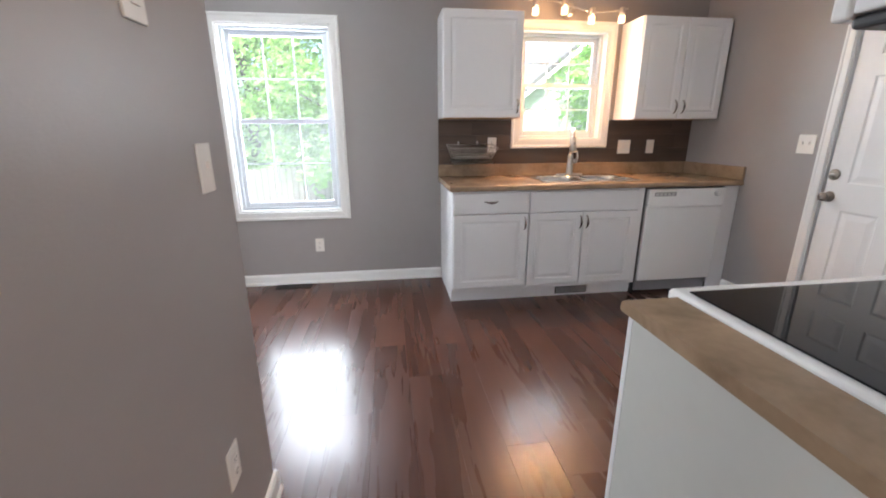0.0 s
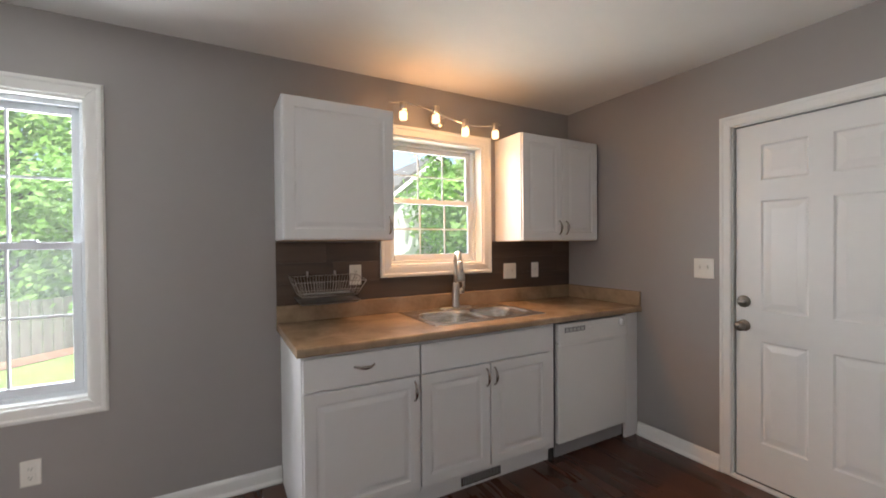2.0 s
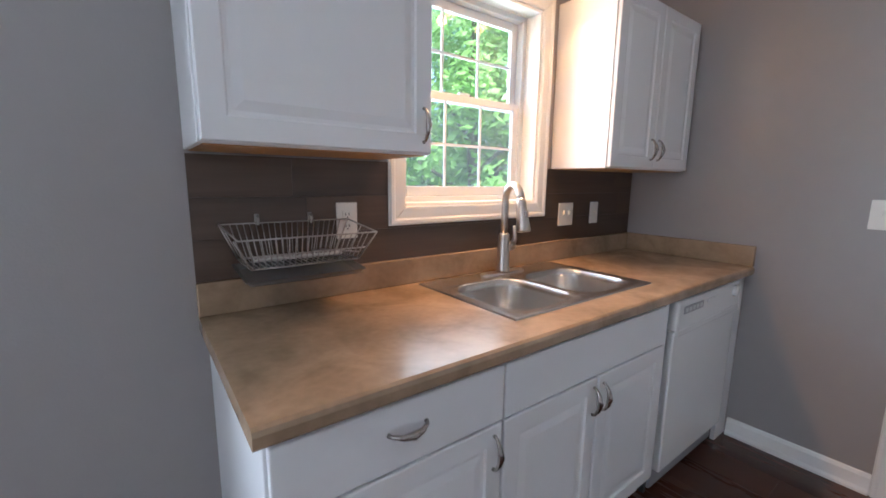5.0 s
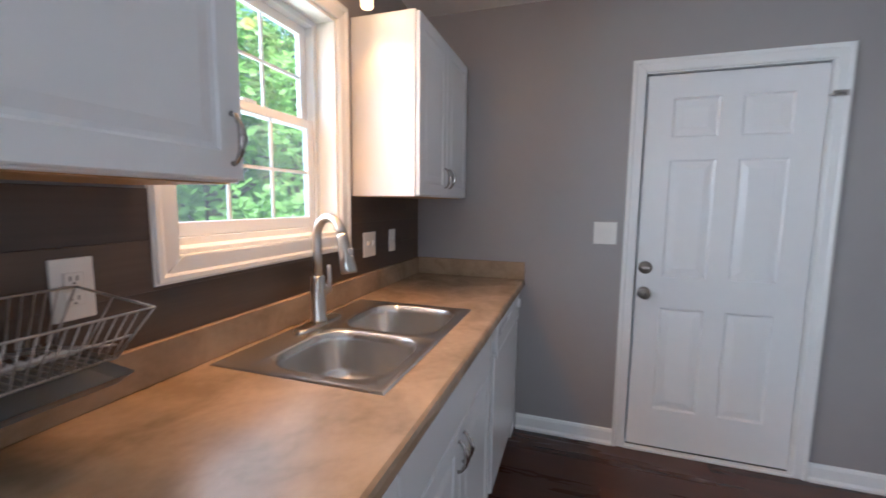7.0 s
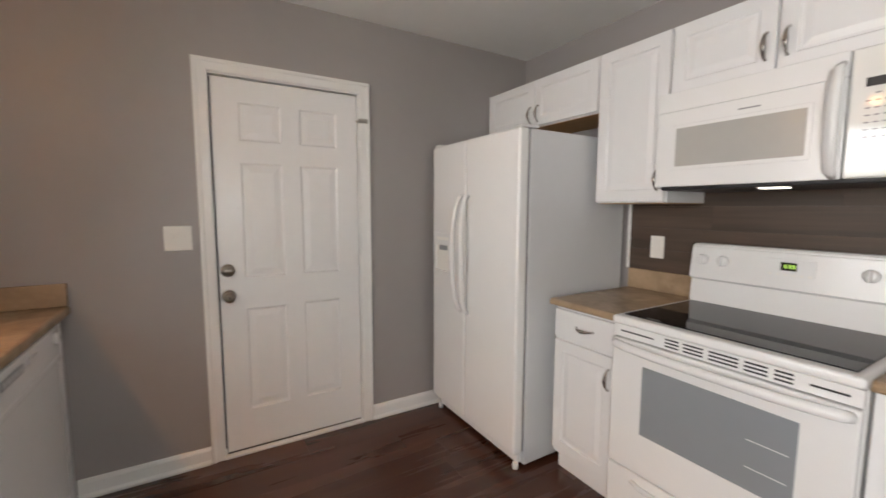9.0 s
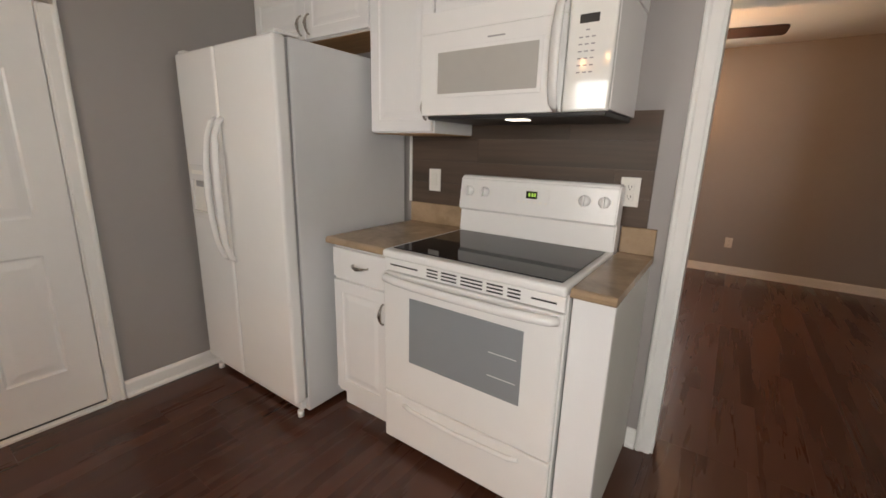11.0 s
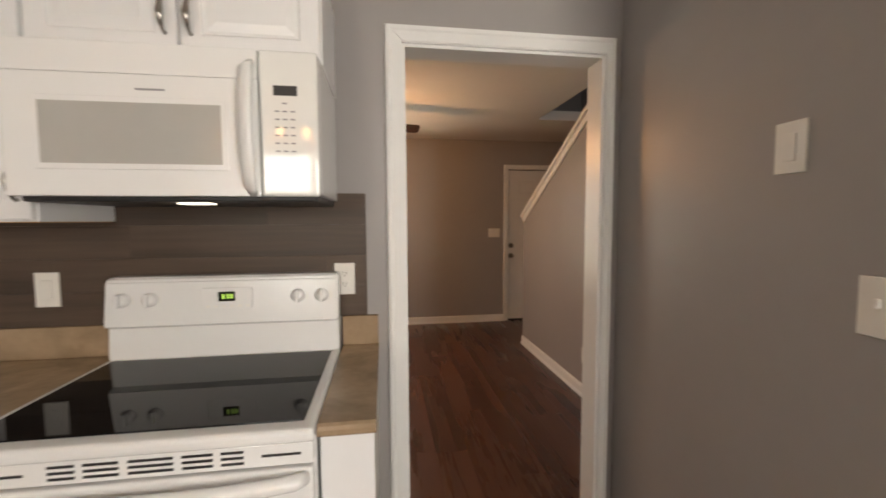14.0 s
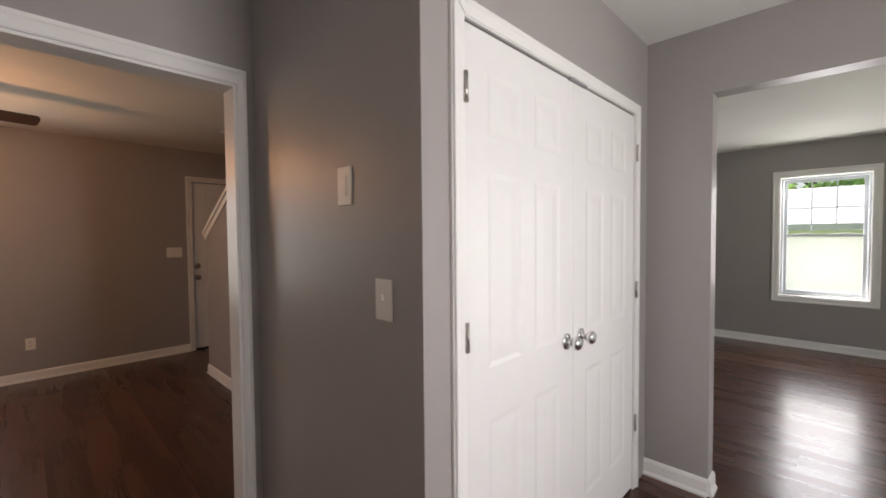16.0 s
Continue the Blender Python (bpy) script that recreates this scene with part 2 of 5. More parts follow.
FANWOOD = material("fan_blade_wood", (0.045, 0.022, 0.014), 0.4, vary=0.2, scale=4, stretch=(1, 6, 6))
BULB = glow("lit_frosted_glass", (1.0, 0.62, 0.28), 0.9)
GRASS = material("lawn", (0.17, 0.27, 0.05), 0.9, vary=0.4, scale=1.2, bump=0.6, bump_scale=30)
LEAF = material("leaf", (0.20, 0.36, 0.085), 0.5, vary=0.25, scale=0.9, island=0.3, leaf=0.6)
LEAF2 = material("leaf_bright", (0.27, 0.44, 0.11), 0.5, vary=0.25, scale=0.9, island=0.3, leaf=0.6)
BARK = material("bark", (0.10, 0.075, 0.055), 0.9, vary=0.35, scale=6, stretch=(4, 4, 1), bump=0.8, bump_scale=30)
FENCE = material("weathered_fence", (0.23, 0.20, 0.175), 0.85, vary=0.3, scale=3, stretch=(6, 6, 1), bump=0.4, island=0.2)
REDWOOD = material("red_stained_wood", (0.24, 0.075, 0.05), 0.7, vary=0.2, scale=4, stretch=(6, 6, 1), bump=0.3)
SIDING = material("house_siding", (0.80, 0.80, 0.77), 0.6, vary=0.06, scale=2)
ROOF = material("roof_shingle", (0.10, 0.095, 0.09), 0.9, vary=0.3, scale=5, bump=0.5)
SOIL = material("red_soil", (0.20, 0.10, 0.06), 0.95, vary=0.3, scale=2, bump=0.5)


# ---------------------------------------------------------------- mesh helpers
ORIGIN = {}


def bx(bm, x0, x1, y0, y1, z0, z1, bevel=0.0, seg=2):
    x0, x1, y0, y1, z0, z1 = min(x0, x1), max(x0, x1), min(y0, y1), max(y0, y1), min(z0, z1), max(z0, z1)
    r = bmesh.ops.create_cube(bm, size=1)
    vs = r["verts"]
    for v in vs:
        v.co = ((x0 + x1) / 2 + v.co.x * (x1 - x0), (y0 + y1) / 2 + v.co.y * (y1 - y0), (z0 + z1) / 2 + v.co.z * (z1 - z0))
    if bevel:
        es = list({e for v in vs for e in v.link_edges})
        bmesh.ops.bevel(bm, geom=es, offset=bevel, segments=seg, affect="EDGES", profile=0.5)
    return bm


def box(*a, **k):
    return bx(bmesh.new(), *a, **k)


def ring_tube(bm, pts, radii, n=10, cap=True, flat=1.0):
    """Sweeps a round section along points, with a radius for each point."""
    pts = [Vector(p) for p in pts]
    if not hasattr(radii, "__len__"):
        radii = [radii] * len(pts)
    rings, side = [], None
    for i, p in enumerate(pts):
        d = (pts[min(i + 1, len(pts) - 1)] - pts[max(i - 1, 0)]).normalized()
        if side is None:
            side = d.orthogonal().normalized()
        side = (side - d * side.dot(d)).normalized()
        up = d.cross(side)
        rings.append([bm.verts.new(p + (side * math.cos(a) + up * math.sin(a) * flat) * radii[i]) for a in (2 * math.pi * k / n for k in range(n))])
    for a, b in zip(rings, rings[1:]):
        for k in range(n):
            f = bm.faces.new((a[k], a[(k + 1) % n], b[(k + 1) % n], b[k]))
            f.smooth = True
    if cap:
        bm.faces.new(rings[0][::-1])
        bm.faces.new(rings[-1])
    return bm


def tube(pts, radii, n=10, flat=1.0):
    return ring_tube(bmesh.new(), pts, radii, n, True, flat)


def arc(center, radius, a0, a1, u, v, n=8):
    c, u, v = Vector(center), Vector(u), Vector(v)
    return [c + u * radius * math.cos(radians(a0 + (a1 - a0) * i / n)) + v * radius * math.sin(radians(a0 + (a1 - a0) * i / n)) for i in range(n + 1)]


def panel_face(bm, us, ws, panels, rings, place, thick):
    """A slab whose front has sunk and raised panels. us, ws: cuts; panels: cells (i, j); rings: (inset, depth); place(u, w, d)."""
    for i in range(len(us) - 1):
        for j in range(len(ws) - 1):
            u0, u1, w0, w1 = us[i], us[i + 1], ws[j], ws[j + 1]
            prev = [bm.verts.new(place(u, w, 0)) for u, w in ((u0, w0), (u1, w0), (u1, w1), (u0, w1))]
            if (i, j) in panels:
                for ins, d in rings:
                    cur = [bm.verts.new(place(u, w, d)) for u, w in ((u0 + ins, w0 + ins), (u1 - ins, w0 + ins), (u1 - ins, w1 - ins), (u0 + ins, w1 - ins))]
                    for k in range(4):
                        bm.faces.new((prev[k], prev[(k + 1) % 4], cur[(k + 1) % 4], cur[k]))
                    prev = cur
            bm.faces.new(prev)
    u0, u1, w0, w1, e = us[0], us[-1], ws[0], ws[-1], 0.003
    f = [bm.verts.new(place(u, w, 0)) for u, w in ((u0, w0), (u1, w0), (u1, w1), (u0, w1))]
    m = [bm.verts.new(place(u, w, -e)) for u, w in ((u0 - e, w0 - e), (u1 + e, w0 - e), (u1 + e, w1 + e), (u0 - e, w1 + e))]
    b = [bm.verts.new(place(u, w, -thick)) for u, w in ((u0 - e, w0 - e), (u1 + e, w0 - e), (u1 + e, w1 + e), (u0 - e, w1 + e))]
    for p, q in ((f, m), (m, b)):
        for k in range(4):
            bm.faces.new((p[k], p[(k + 1) % 4], q[(k + 1) % 4], q[k]))
    bm.faces.new(b[::-1])
    bmesh.ops.remove_doubles(bm, verts=bm.verts, dist=0.0002)
    bmesh.ops.recalc_face_normals(bm, faces=bm.faces)
    return bm


def mesh_from(name, bm, mat, origin):
    bmesh.ops.translate(bm, verts=bm.verts, vec=-Vector(origin))
    me = bpy.data.meshes.new(name)
    bm.to_mesh(me)
    bm.free()
    me.materials.append(mat)
    return me


def thing(name, at, label, category, group="", kind=""):
    """The Empty at a thing's base, to which its parts belong."""
    ob = new(name)
    ob.empty_display_size = 0.1
    ob.location = at
    ORIGIN[ob] = Vector(at)
    return tagged(ob, label, category, group, kind)


def solid(name, bm, mat, at, label, category="", group="", kind=""):
    """A thing of one mesh."""
    ob = new(name, mesh_from(name, bm, mat, at))
    ob.location = at
    ORIGIN[ob] = Vector(at)
    return tagged(ob, label, category, group, kind)


def part(name, bm, mat, parent, label=""):
    ob = new(name, mesh_from(name, bm, mat, ORIGIN[parent]))
    ob.parent = parent
    ORIGIN[ob] = ORIGIN[parent]
    return tagged(ob, label)


# ---------------------------------------------------------------- structure
NY, EX, WX, CY, SX = 3.335, 2.52, -2.43, 1.09, -0.692
LY, RX, H = -3.77, -6.42, 2.44
FARS = -0.60


def wall(name, axis, at0, at1, a0, a1, z1, openings, label):
    """A wall along x or y, at0..at1 thick, a0..a1 long, with openings (b0, b1, z0, z1) through it."""
    bm = bmesh.new()

    def piece(p0, p1, q0, q1):
        if p1 - p0 > 1e-4 and q1 - q0 > 1e-4:
            bx(bm, *((p0, p1, at0, at1) if axis == "x" else (at0, at1, p0, p1)), q0, q1)
    cur = a0
    for b0, b1, z0, zt in sorted(openings):
        piece(cur, b0, 0, z1)
        piece(b0, b1, 0, z0)
        piece(b0, b1, zt, z1)
        cur = b1
    piece(cur, a1, 0, z1)
    bmesh.ops.remove_doubles(bm, verts=bm.verts, dist=0.0002)
    return solid(name, bm, WALL, (0, 0, 0), label, "wall", kind="structure")


BIG = (-1.452, -0.622, 0.643, 2.067)
SMALL = (0.902, 1.647, 1.215, 2.083)
FARW = (1.35, 2.15, 0.605, 2.055)
PATIO = (-5.17, -3.43, 0.0, 2.06)
wall("wall_north", "x", NY, NY + 0.15, RX - 0.15, EX + 0.15, H, [BIG, SMALL, PATIO], "warm grey painted wall with two white windows")
EDOOR = (1.298, 2.078, 0.0, 2.022)
wall("wall_east", "y", EX, EX + 0.15, LY - 0.12, NY, H, [EDOOR], "warm grey painted wall with a white back door")
OPEN = (-0.62, 0.203, 0.0, 2.045)
wall("wall_south", "x", -0.12, 0.0, WX, EX, H, [OPEN], "warm grey painted wall with a cased opening")
wall("wall_switch", "y", SX - 0.1, SX, 0.0, CY, H, [], "warm grey painted wall with two switch plates")
CLOSET = (-2.22, -0.853, 0.0, 2.012)
wall("wall_closet", "x", CY - 0.1, CY, WX, SX - 0.1, H, [CLOSET], "warm grey painted wall round the closet doors")
wall("wall_west", "y", WX - 0.11, WX, -0.12, NY, H, [(1.405, 2.98, 0.0, 2.10)], "warm grey painted wall with a wide plain opening")
wall("wall_closet_back", "x", 0.0, 0.06, WX, SX - 0.1, H, [], "plain grey wall inside the closet")
wall("wall_far_room_west", "y", RX - 0.15, RX, FARS, NY, H, [FARW], "warm grey painted wall with one white window")
wall("wall_far_room_south", "x", FARS - 0.12, FARS, RX - 0.15, WX, H, [], "plain warm grey painted wall")
LIVW = (0.505, 1.36, 0.60, 2.045)
FDOOR = (-2.31, -1.40, 0.0, 2.06)
wall("wall_living_south", "x", LY - 0.15, LY, WX - 0.11, EX, 4.2, [FDOOR, LIVW], "warm grey painted wall with a white front door and a window")
wall("wall_living_west", "y", WX - 0.11, WX, LY, -0.12, 4.2, [], "warm grey painted wall beside the stairs")
SWX = -1.25
# the sloping stair wall
bm = bmesh.new()
prof = [(-2.73, 0), (-0.12, 0), (-0.12, 2.44), (-0.86, 2.44), (-2.73, 1.41)]
for x in (SWX - 0.11, SWX):
    bm.faces.new([bm.verts.new((x, y, z)) for y, z in prof])
bm.verts.ensure_lookup_table()
for k in range(5):
    a, b = k, (k + 1) % 5
    bm.faces.new([bm.verts[a], bm.verts[b], bm.verts[b + 5], bm.verts[a + 5]])
bmesh.ops.recalc_face_normals(bm, faces=bm.faces)
solid("wall_stair", bm, WALL, (0, 0, 0), "warm grey painted stair wall with a sloping top", "wall", kind="structure")
# stairwell above the living room's ceiling
wall_up = box(WX, SWX, -0.12, 0.0, H + 0.1, 4.2)
solid("wall_stairwell_north", wall_up, WALL, (0, 0, 0), "grey painted wall above the stairs", "wall", kind="structure")
solid("wall_stairwell_east", box(SWX - 0.11, SWX, LY, -0.12, H + 0.1, 4.2), WALL, (0, 0, 0), "grey painted wall above the stairs", "wall", kind="structure")
solid("ceiling_stairwell", box(WX, SWX, LY, 0, 4.2, 4.3), CEIL, (0, 0, 0), "white painted ceiling over the stairs", "ceiling", kind="structure")
solid("ceiling_kitchen", box(WX - 0.11, EX + 0.15, -0.12, NY + 0.15, H, H + 0.1), CEIL, (0, 0, 0), "white painted kitchen ceiling", "ceiling", kind="structure")
bm = box(SWX - 0.11, EX + 0.15, LY - 0.12, -0.12, H, H + 0.1)
bx(bm, WX - 0.11, SWX - 0.11, LY - 0.12, -2.62, H, H + 0.1)
solid("ceiling_living_room", bm, CEIL, (0, 0, 0), "white painted ceiling with a stairwell cut out", "ceiling", kind="structure")
solid("ceiling_far_room", box(RX - 0.15, WX - 0.11, FARS - 0.12, NY + 0.15, H, H + 0.1), CEIL, (0, 0, 0), "white painted ceiling", "ceiling", kind="structure")
floor = solid("floor", box(RX - 0.15, EX + 0.15, LY - 0.12, NY + 0.15, -0.2, -0.008), GAP, (0, 0, 0), "dark reddish brown wood laminate floor", "floor", kind="structure")


# ---------------------------------------------------------------- trim
def moulding(bm, p0, p1, out, prof):
    """Runs a profile [(out, z)] along the floor from p0 to p1; out is the way it faces."""
    p0, p1, out = Vector((*p0, 0)), Vector((*p1, 0)), Vector((*out, 0))
    rows = [[bm.verts.new(p + out * o + Vector((0, 0, z))) for o, z in prof] for p in (p0, p1)]
    for k in range(len(prof) - 1):
        bm.faces.new((rows[0][k], rows[1][k], rows[1][k + 1], rows[0][k + 1]))
    for r in rows:
        bm.faces.new(r)
    bmesh.ops.recalc_face_normals(bm, faces=bm.faces)


BASE = [(0, 0), (0.024, 0), (0.024, 0.012), (0.015, 0.024), (0.014, 0.075), (0.008, 0.088), (0, 0.092)]
runs = [
    ((WX, NY), (0.225, NY), (0, -1)), ((EX, 2.68), (EX, 2.141), (-1, 0)), ((EX, 1.235), (EX, 0.0), (-1, 0)),
    ((SX, CY + 0.014), (SX, 0.012), (1, 0)),
    ((WX, CY), (WX, 1.405), (1, 0)), ((WX, 1.405), (WX - 0.11, 1.405), (0, 1)), ((WX, 2.98), (WX, NY), (1, 0)), ((WX - 0.11, 2.98), (WX, 2.98), (0, -1)),
    ((RX, FARS), (RX, NY), (1, 0)), ((WX - 0.11, 1.405), (WX - 0.11, FARS), (-1, 0)), ((RX, NY), (-5.235, NY), (0, -1)), ((-3.365, NY), (WX - 0.11, NY), (0, -1)), ((RX, FARS), (WX - 0.11, FARS), (0, 1)),
    ((-1.337, LY), (EX, LY), (0, 1)), ((SWX, -2.73), (SWX, -0.12), (1, 0)), ((SWX - 0.11, -2.73), (SWX, -2.73), (0, -1)), ((SWX, -0.12), (-0.662, -0.12), (0, -1)),
    ((0.267, -0.12), (EX, -0.12), (0, -1)), ((EX, LY), (EX, -0.12), (-1, 0)), ((0.267, 0.0), (0.308, 0.0), (0, 1)),
]
for p0, p1, out in runs:
    bm = bmesh.new()
    moulding(bm, p0, p1, out, BASE)
    solid("baseboard", bm, TRIM, (*p0, 0), "white painted wooden baseboard with a shoe moulding", "baseboard", kind="structure")


def casing(name, axis, face, out, b0, b1, z0, z1, width, label, sill=False, first=None):
    """Flat trim round an opening on a wall's face: a mitred board each side."""
    th = thing(name, ((b0 + b1) / 2, face, z0) if axis == "x" else (face, (b0 + b1) / 2, z0), label, "trim", kind="structure")

    def board(quad):
        bm = bmesh.new()

        def at(q, d):
            a, z = q
            return (a, face + out * d, z) if axis == "x" else (face + out * d, a, z)
        back = [bm.verts.new(at(q, 0)) for q in quad]
        frt = [bm.verts.new(at(q, 0.016)) for q in quad]
        bm.faces.new(back)
        bm.faces.new(frt)
        for k in range(4):
            bm.faces.new((back[k], back[(k + 1) % 4], frt[(k + 1) % 4], frt[k]))
        bmesh.ops.recalc_face_normals(bm, faces=bm.faces)
        bmesh.ops.bevel(bm, geom=[e for e in bm.edges if all(v in frt for v in e.verts)], offset=0.004, segments=2, affect="EDGES")
        # a raised band along the outer side, stepping down to the flat

        def between(p, q, f):
            return (p[0] + (q[0] - p[0]) * f, p[1] + (q[1] - p[1]) * f)
        band = [between(quad[0], quad[1], 0.06), between(quad[0], quad[1], 0.40), between(quad[3], quad[2], 0.40), between(quad[3], quad[2], 0.06)]
        low = [bm.verts.new(at(q, 0.0155)) for q in band]
        slope = [between(band[0], band[1], 0.10), between(band[0], band[1], 0.62), between(band[3], band[2], 0.62), between(band[3], band[2], 0.10)]
        top = [bm.verts.new(at(q, 0.0205)) for q in slope]
        faces = [bm.faces.new(top)] + [bm.faces.new((low[k], low[(k + 1) % 4], top[(k + 1) % 4], top[k])) for k in range(4)] + [bm.faces.new(low)]
        bmesh.ops.recalc_face_normals(bm, faces=faces)
        return bm
    w, w0 = width, first or width
    lo = z0 - w if sill else z0
    lw = w if sill else 0
    part("casing_board", board([(b0 - w0, lo), (b0, z0 if sill else lo), (b0, z1), (b0 - w0, z1 + w)]), TRIM, th)
    part("casing_board", board([(b1 + w, lo), (b1, z0 if sill else lo), (b1, z1), (b1 + w, z1 + w)]), TRIM, th)
    part("casing_board", board([(b0 - w0, z1 + w), (b0, z1), (b1, z1), (b1 + w, z1 + w)]), TRIM, th)
    if lw:
        part("casing_board", board([(b0 - w, lo), (b0, z0), (b1, z0), (b1 + w, lo)]), TRIM, th)
    return th


casing("trim_north_window", "x", NY, -1, *BIG, 0.068, "white painted casing round the tall north window", True)
casing("trim_sink_window", "x", NY, -1, *SMALL, 0.068, "white painted casing round the window over the sink", True)
casing("trim_living_window", "x", LY, 1, *LIVW, 0.065, "white painted casing round the living room window", True)
casing("trim_far_window", "y", RX, 1, *FARW, 0.065, "white painted casing round the far room's window", True)
casing("trim_back_door", "y", EX, -1, *EDOOR, 0.062, "white painted door casing")
casing("trim_opening_kitchen", "x", 0.0, 1, *OPEN, 0.063, "white painted casing round the cased opening", False, 0.039)
casing("trim_opening_living", "x", -0.12, -1, *OPEN, 0.063, "white painted casing round the cased opening")
casing("trim_patio_door", "x", NY, -1, *PATIO, 0.062, "white painted casing round the glass patio door")
casing("trim_closet", "x", CY, 1, *CLOSET, 0.056, "white painted casing round the closet doors")
casing("trim_front_door", "x", LY, 1, *FDOOR, 0.062, "white painted casing round the front door")
# the opening's painted jambs
for nm, b in (("jamb", box(OPEN[0] - 0.004, OPEN[0] + 0.012, -0.119, -0.001, 0, OPEN[3])), ("jamb", box(OPEN[1] - 0.012, OPEN[1] + 0.004, -0.119, -0.001, 0, OPEN[3])),
              ("jamb", box(OPEN[0] + 0.012, OPEN[1] - 0.012, -0.119, -0.001, OPEN[3] - 0.012, OPEN[3] + 0.004))):
    solid(nm, b, TRIM, (0, 0, 0), "white painted jamb of the cased opening", "trim", kind="structure")
# the sloping cap on the stair wall
bm = bmesh.new()
c = [(-2.745, 1.402), (-0.86, 2.44)]
d = Vector((0, c[1][0] - c[0][0], c[1][1] - c[0][1])).normalized()
up = Vector((0, -d.z, d.y))
vs = []
for y, z in c:
    for x0, h in ((SWX - 0.135, 0), (SWX + 0.025, 0), (SWX + 0.025, 0.035), (SWX - 0.135, 0.035)):
        vs.append(bm.verts.new(Vector((x0, y, z)) + up * (h + 0.002)))
for k in range(4):
    bm.faces.new((vs[k], vs[(k + 1) % 4], vs[4 + (k + 1) % 4], vs[4 + k]))
bm.faces.new(vs[:4])
bm.faces.new(vs[4:])
bmesh.ops.recalc_face_normals(bm, faces=bm.faces)
solid("trim_stair_cap", bm, TRIM, (SWX, -2.7, 1.38), "white painted sloping cap on the stair wall", "trim", kind="structure")
bm = bmesh.new()
vs = []
for y, z in c:
    for x0, h in ((SWX, -0.05), (SWX + 0.012, -0.05), (SWX + 0.016, 0.0), (SWX, 0.0)):
        vs.append(bm.verts.new(Vector((x0, y + 0.01, z)) + up * h))
for k in range(4):
    bm.faces.new((vs[k], vs[(k + 1) % 4], vs[4 + (k + 1) % 4], vs[4 + k]))
bm.faces.new(vs[:4])
bm.faces.new(vs[4:])
bmesh.ops.recalc_face_normals(bm, faces=bm.faces)
solid("trim_stair_skirt", bm, TRIM, (SWX, -2.7, 1.33), "narrow white moulding under the stair cap", "trim", kind="structure")


# ---------------------------------------------------------------- windows
def window(name, axis, wall_face, out, b0, b1, z0, z1, cols, rows_up, rows_low, label, locks=2, forward=0.0, screen=SCREEN):
    """A double-hung vinyl window set back in its opening; out: +1 or -1, the way to the outside along the other axis."""
    def b(p0, p1, d0, d1, q0, q1, bevel=0.0):
        e0, e1 = wall_face + out * d0, wall_face + out * d1
        return box(*((p0, p1, e0, e1) if axis == "x" else (e0, e1, p0, p1)), q0, q1, bevel=bevel)
    mid = (b0 + b1) / 2
    th = thing(name, (mid, wall_face, z0) if axis == "x" else (wall_face, mid, z0), label, "window", kind="structure")
    # painted reveal
    for p in ((b0 - 0.003, b0 + 0.012, z0, z1), (b1 - 0.012, b1 + 0.003, z0, z1), (b0 + 0.012, b1 - 0.012, z1 - 0.012, z1 + 0.003)):
        part("reveal_board", b(p[0], p[1], 0.001, 0.085 - forward, p[2], p[3]), TRIM, th)
    part("window_sill", b(b0 + 0.0125, b1 - 0.0125, 0.001, 0.085 - forward, z0 - 0.003, z0 + 0.014, 0.003), TRIM, th)
    f = 0.035
    wall_face -= out * forward
    fr = bmesh.new()
    e0, e1 = wall_face + out * 0.085, wall_face + out * 0.147
    for p0, p1, q0, q1 in ((b0, b0 + f, z0, z1), (b1 - f, b1, z0, z1), (b0 + f, b1 - f, z1 - f, z1), (b0 + f, b1 - f, z0, z0 + f)):
        bx(fr, *((p0, p1, e0, e1) if axis == "x" else (e0, e1, p0, p1)), q0, q1, bevel=0.003)
    part("window_frame", fr, VINYL, th)
    zm = (z0 + z1) / 2 + 0.01

    def sash(nm, d0, d1, q0, q1, rows, pane_mat, rail_low, rail_up):
        s = 0.036
        i0, i1 = b0 + f + 0.002, b1 - f - 0.002
        bm = bmesh.new()
        e0, e1 = wall_face + out * d0, wall_face + out * d1
        for p0, p1, w0, w1 in ((i0, i0 + s, q0, q1), (i1 - s, i1, q0, q1), (i0 + s, i1 - s, q1 - rail_up, q1), (i0 + s, i1 - s, q0, q0 + rail_low)):
            bx(bm, *((p0, p1, e0, e1) if axis == "x" else (e0, e1, p0, p1)), w0, w1, bevel=0.003)
        sa = part(nm, bm, VINYL, th)
        g0, g1, h0, h1 = i0 + s, i1 - s, q0 + rail_low, q1 - rail_up
        dm = (d0 + d1) / 2
        for k in range(1, cols):
            u = g0 + (g1 - g0) * k / cols
            if rows > 1:
                part("muntin", b(u - 0.0055, u + 0.0055, dm - 0.0035, dm + 0.0035, h0, h1), VINYL, sa)
        for k in range(1, rows):
            w = h0 + (h1 - h0) * k / rows
            part("muntin", b(g0, g1, dm - 0.0033, dm + 0.0033, w - 0.0055, w + 0.0055), VINYL, sa)
        nc = cols if rows > 1 else 1
        for i in range(nc):
            for j in range(rows):
                pa = part("pane", b(g0 + (g1 - g0) * i / nc, g0 + (g1 - g0) * (i + 1) / nc, dm - 0.002, dm + 0.002, h0 + (h1 - h0) * j / rows, h0 + (h1 - h0) * (j + 1) / rows), pane_mat, sa)
                pa.visible_shadow = False
        return sa
    sash("upper_sash", 0.120, 0.142, zm - 0.012, z1 - f, rows_up, GLASS, 0.034, 0.036)
    sash("lower_sash", 0.093, 0.115, z0 + f, zm + 0.022, rows_low, screen, 0.042, 0.034)
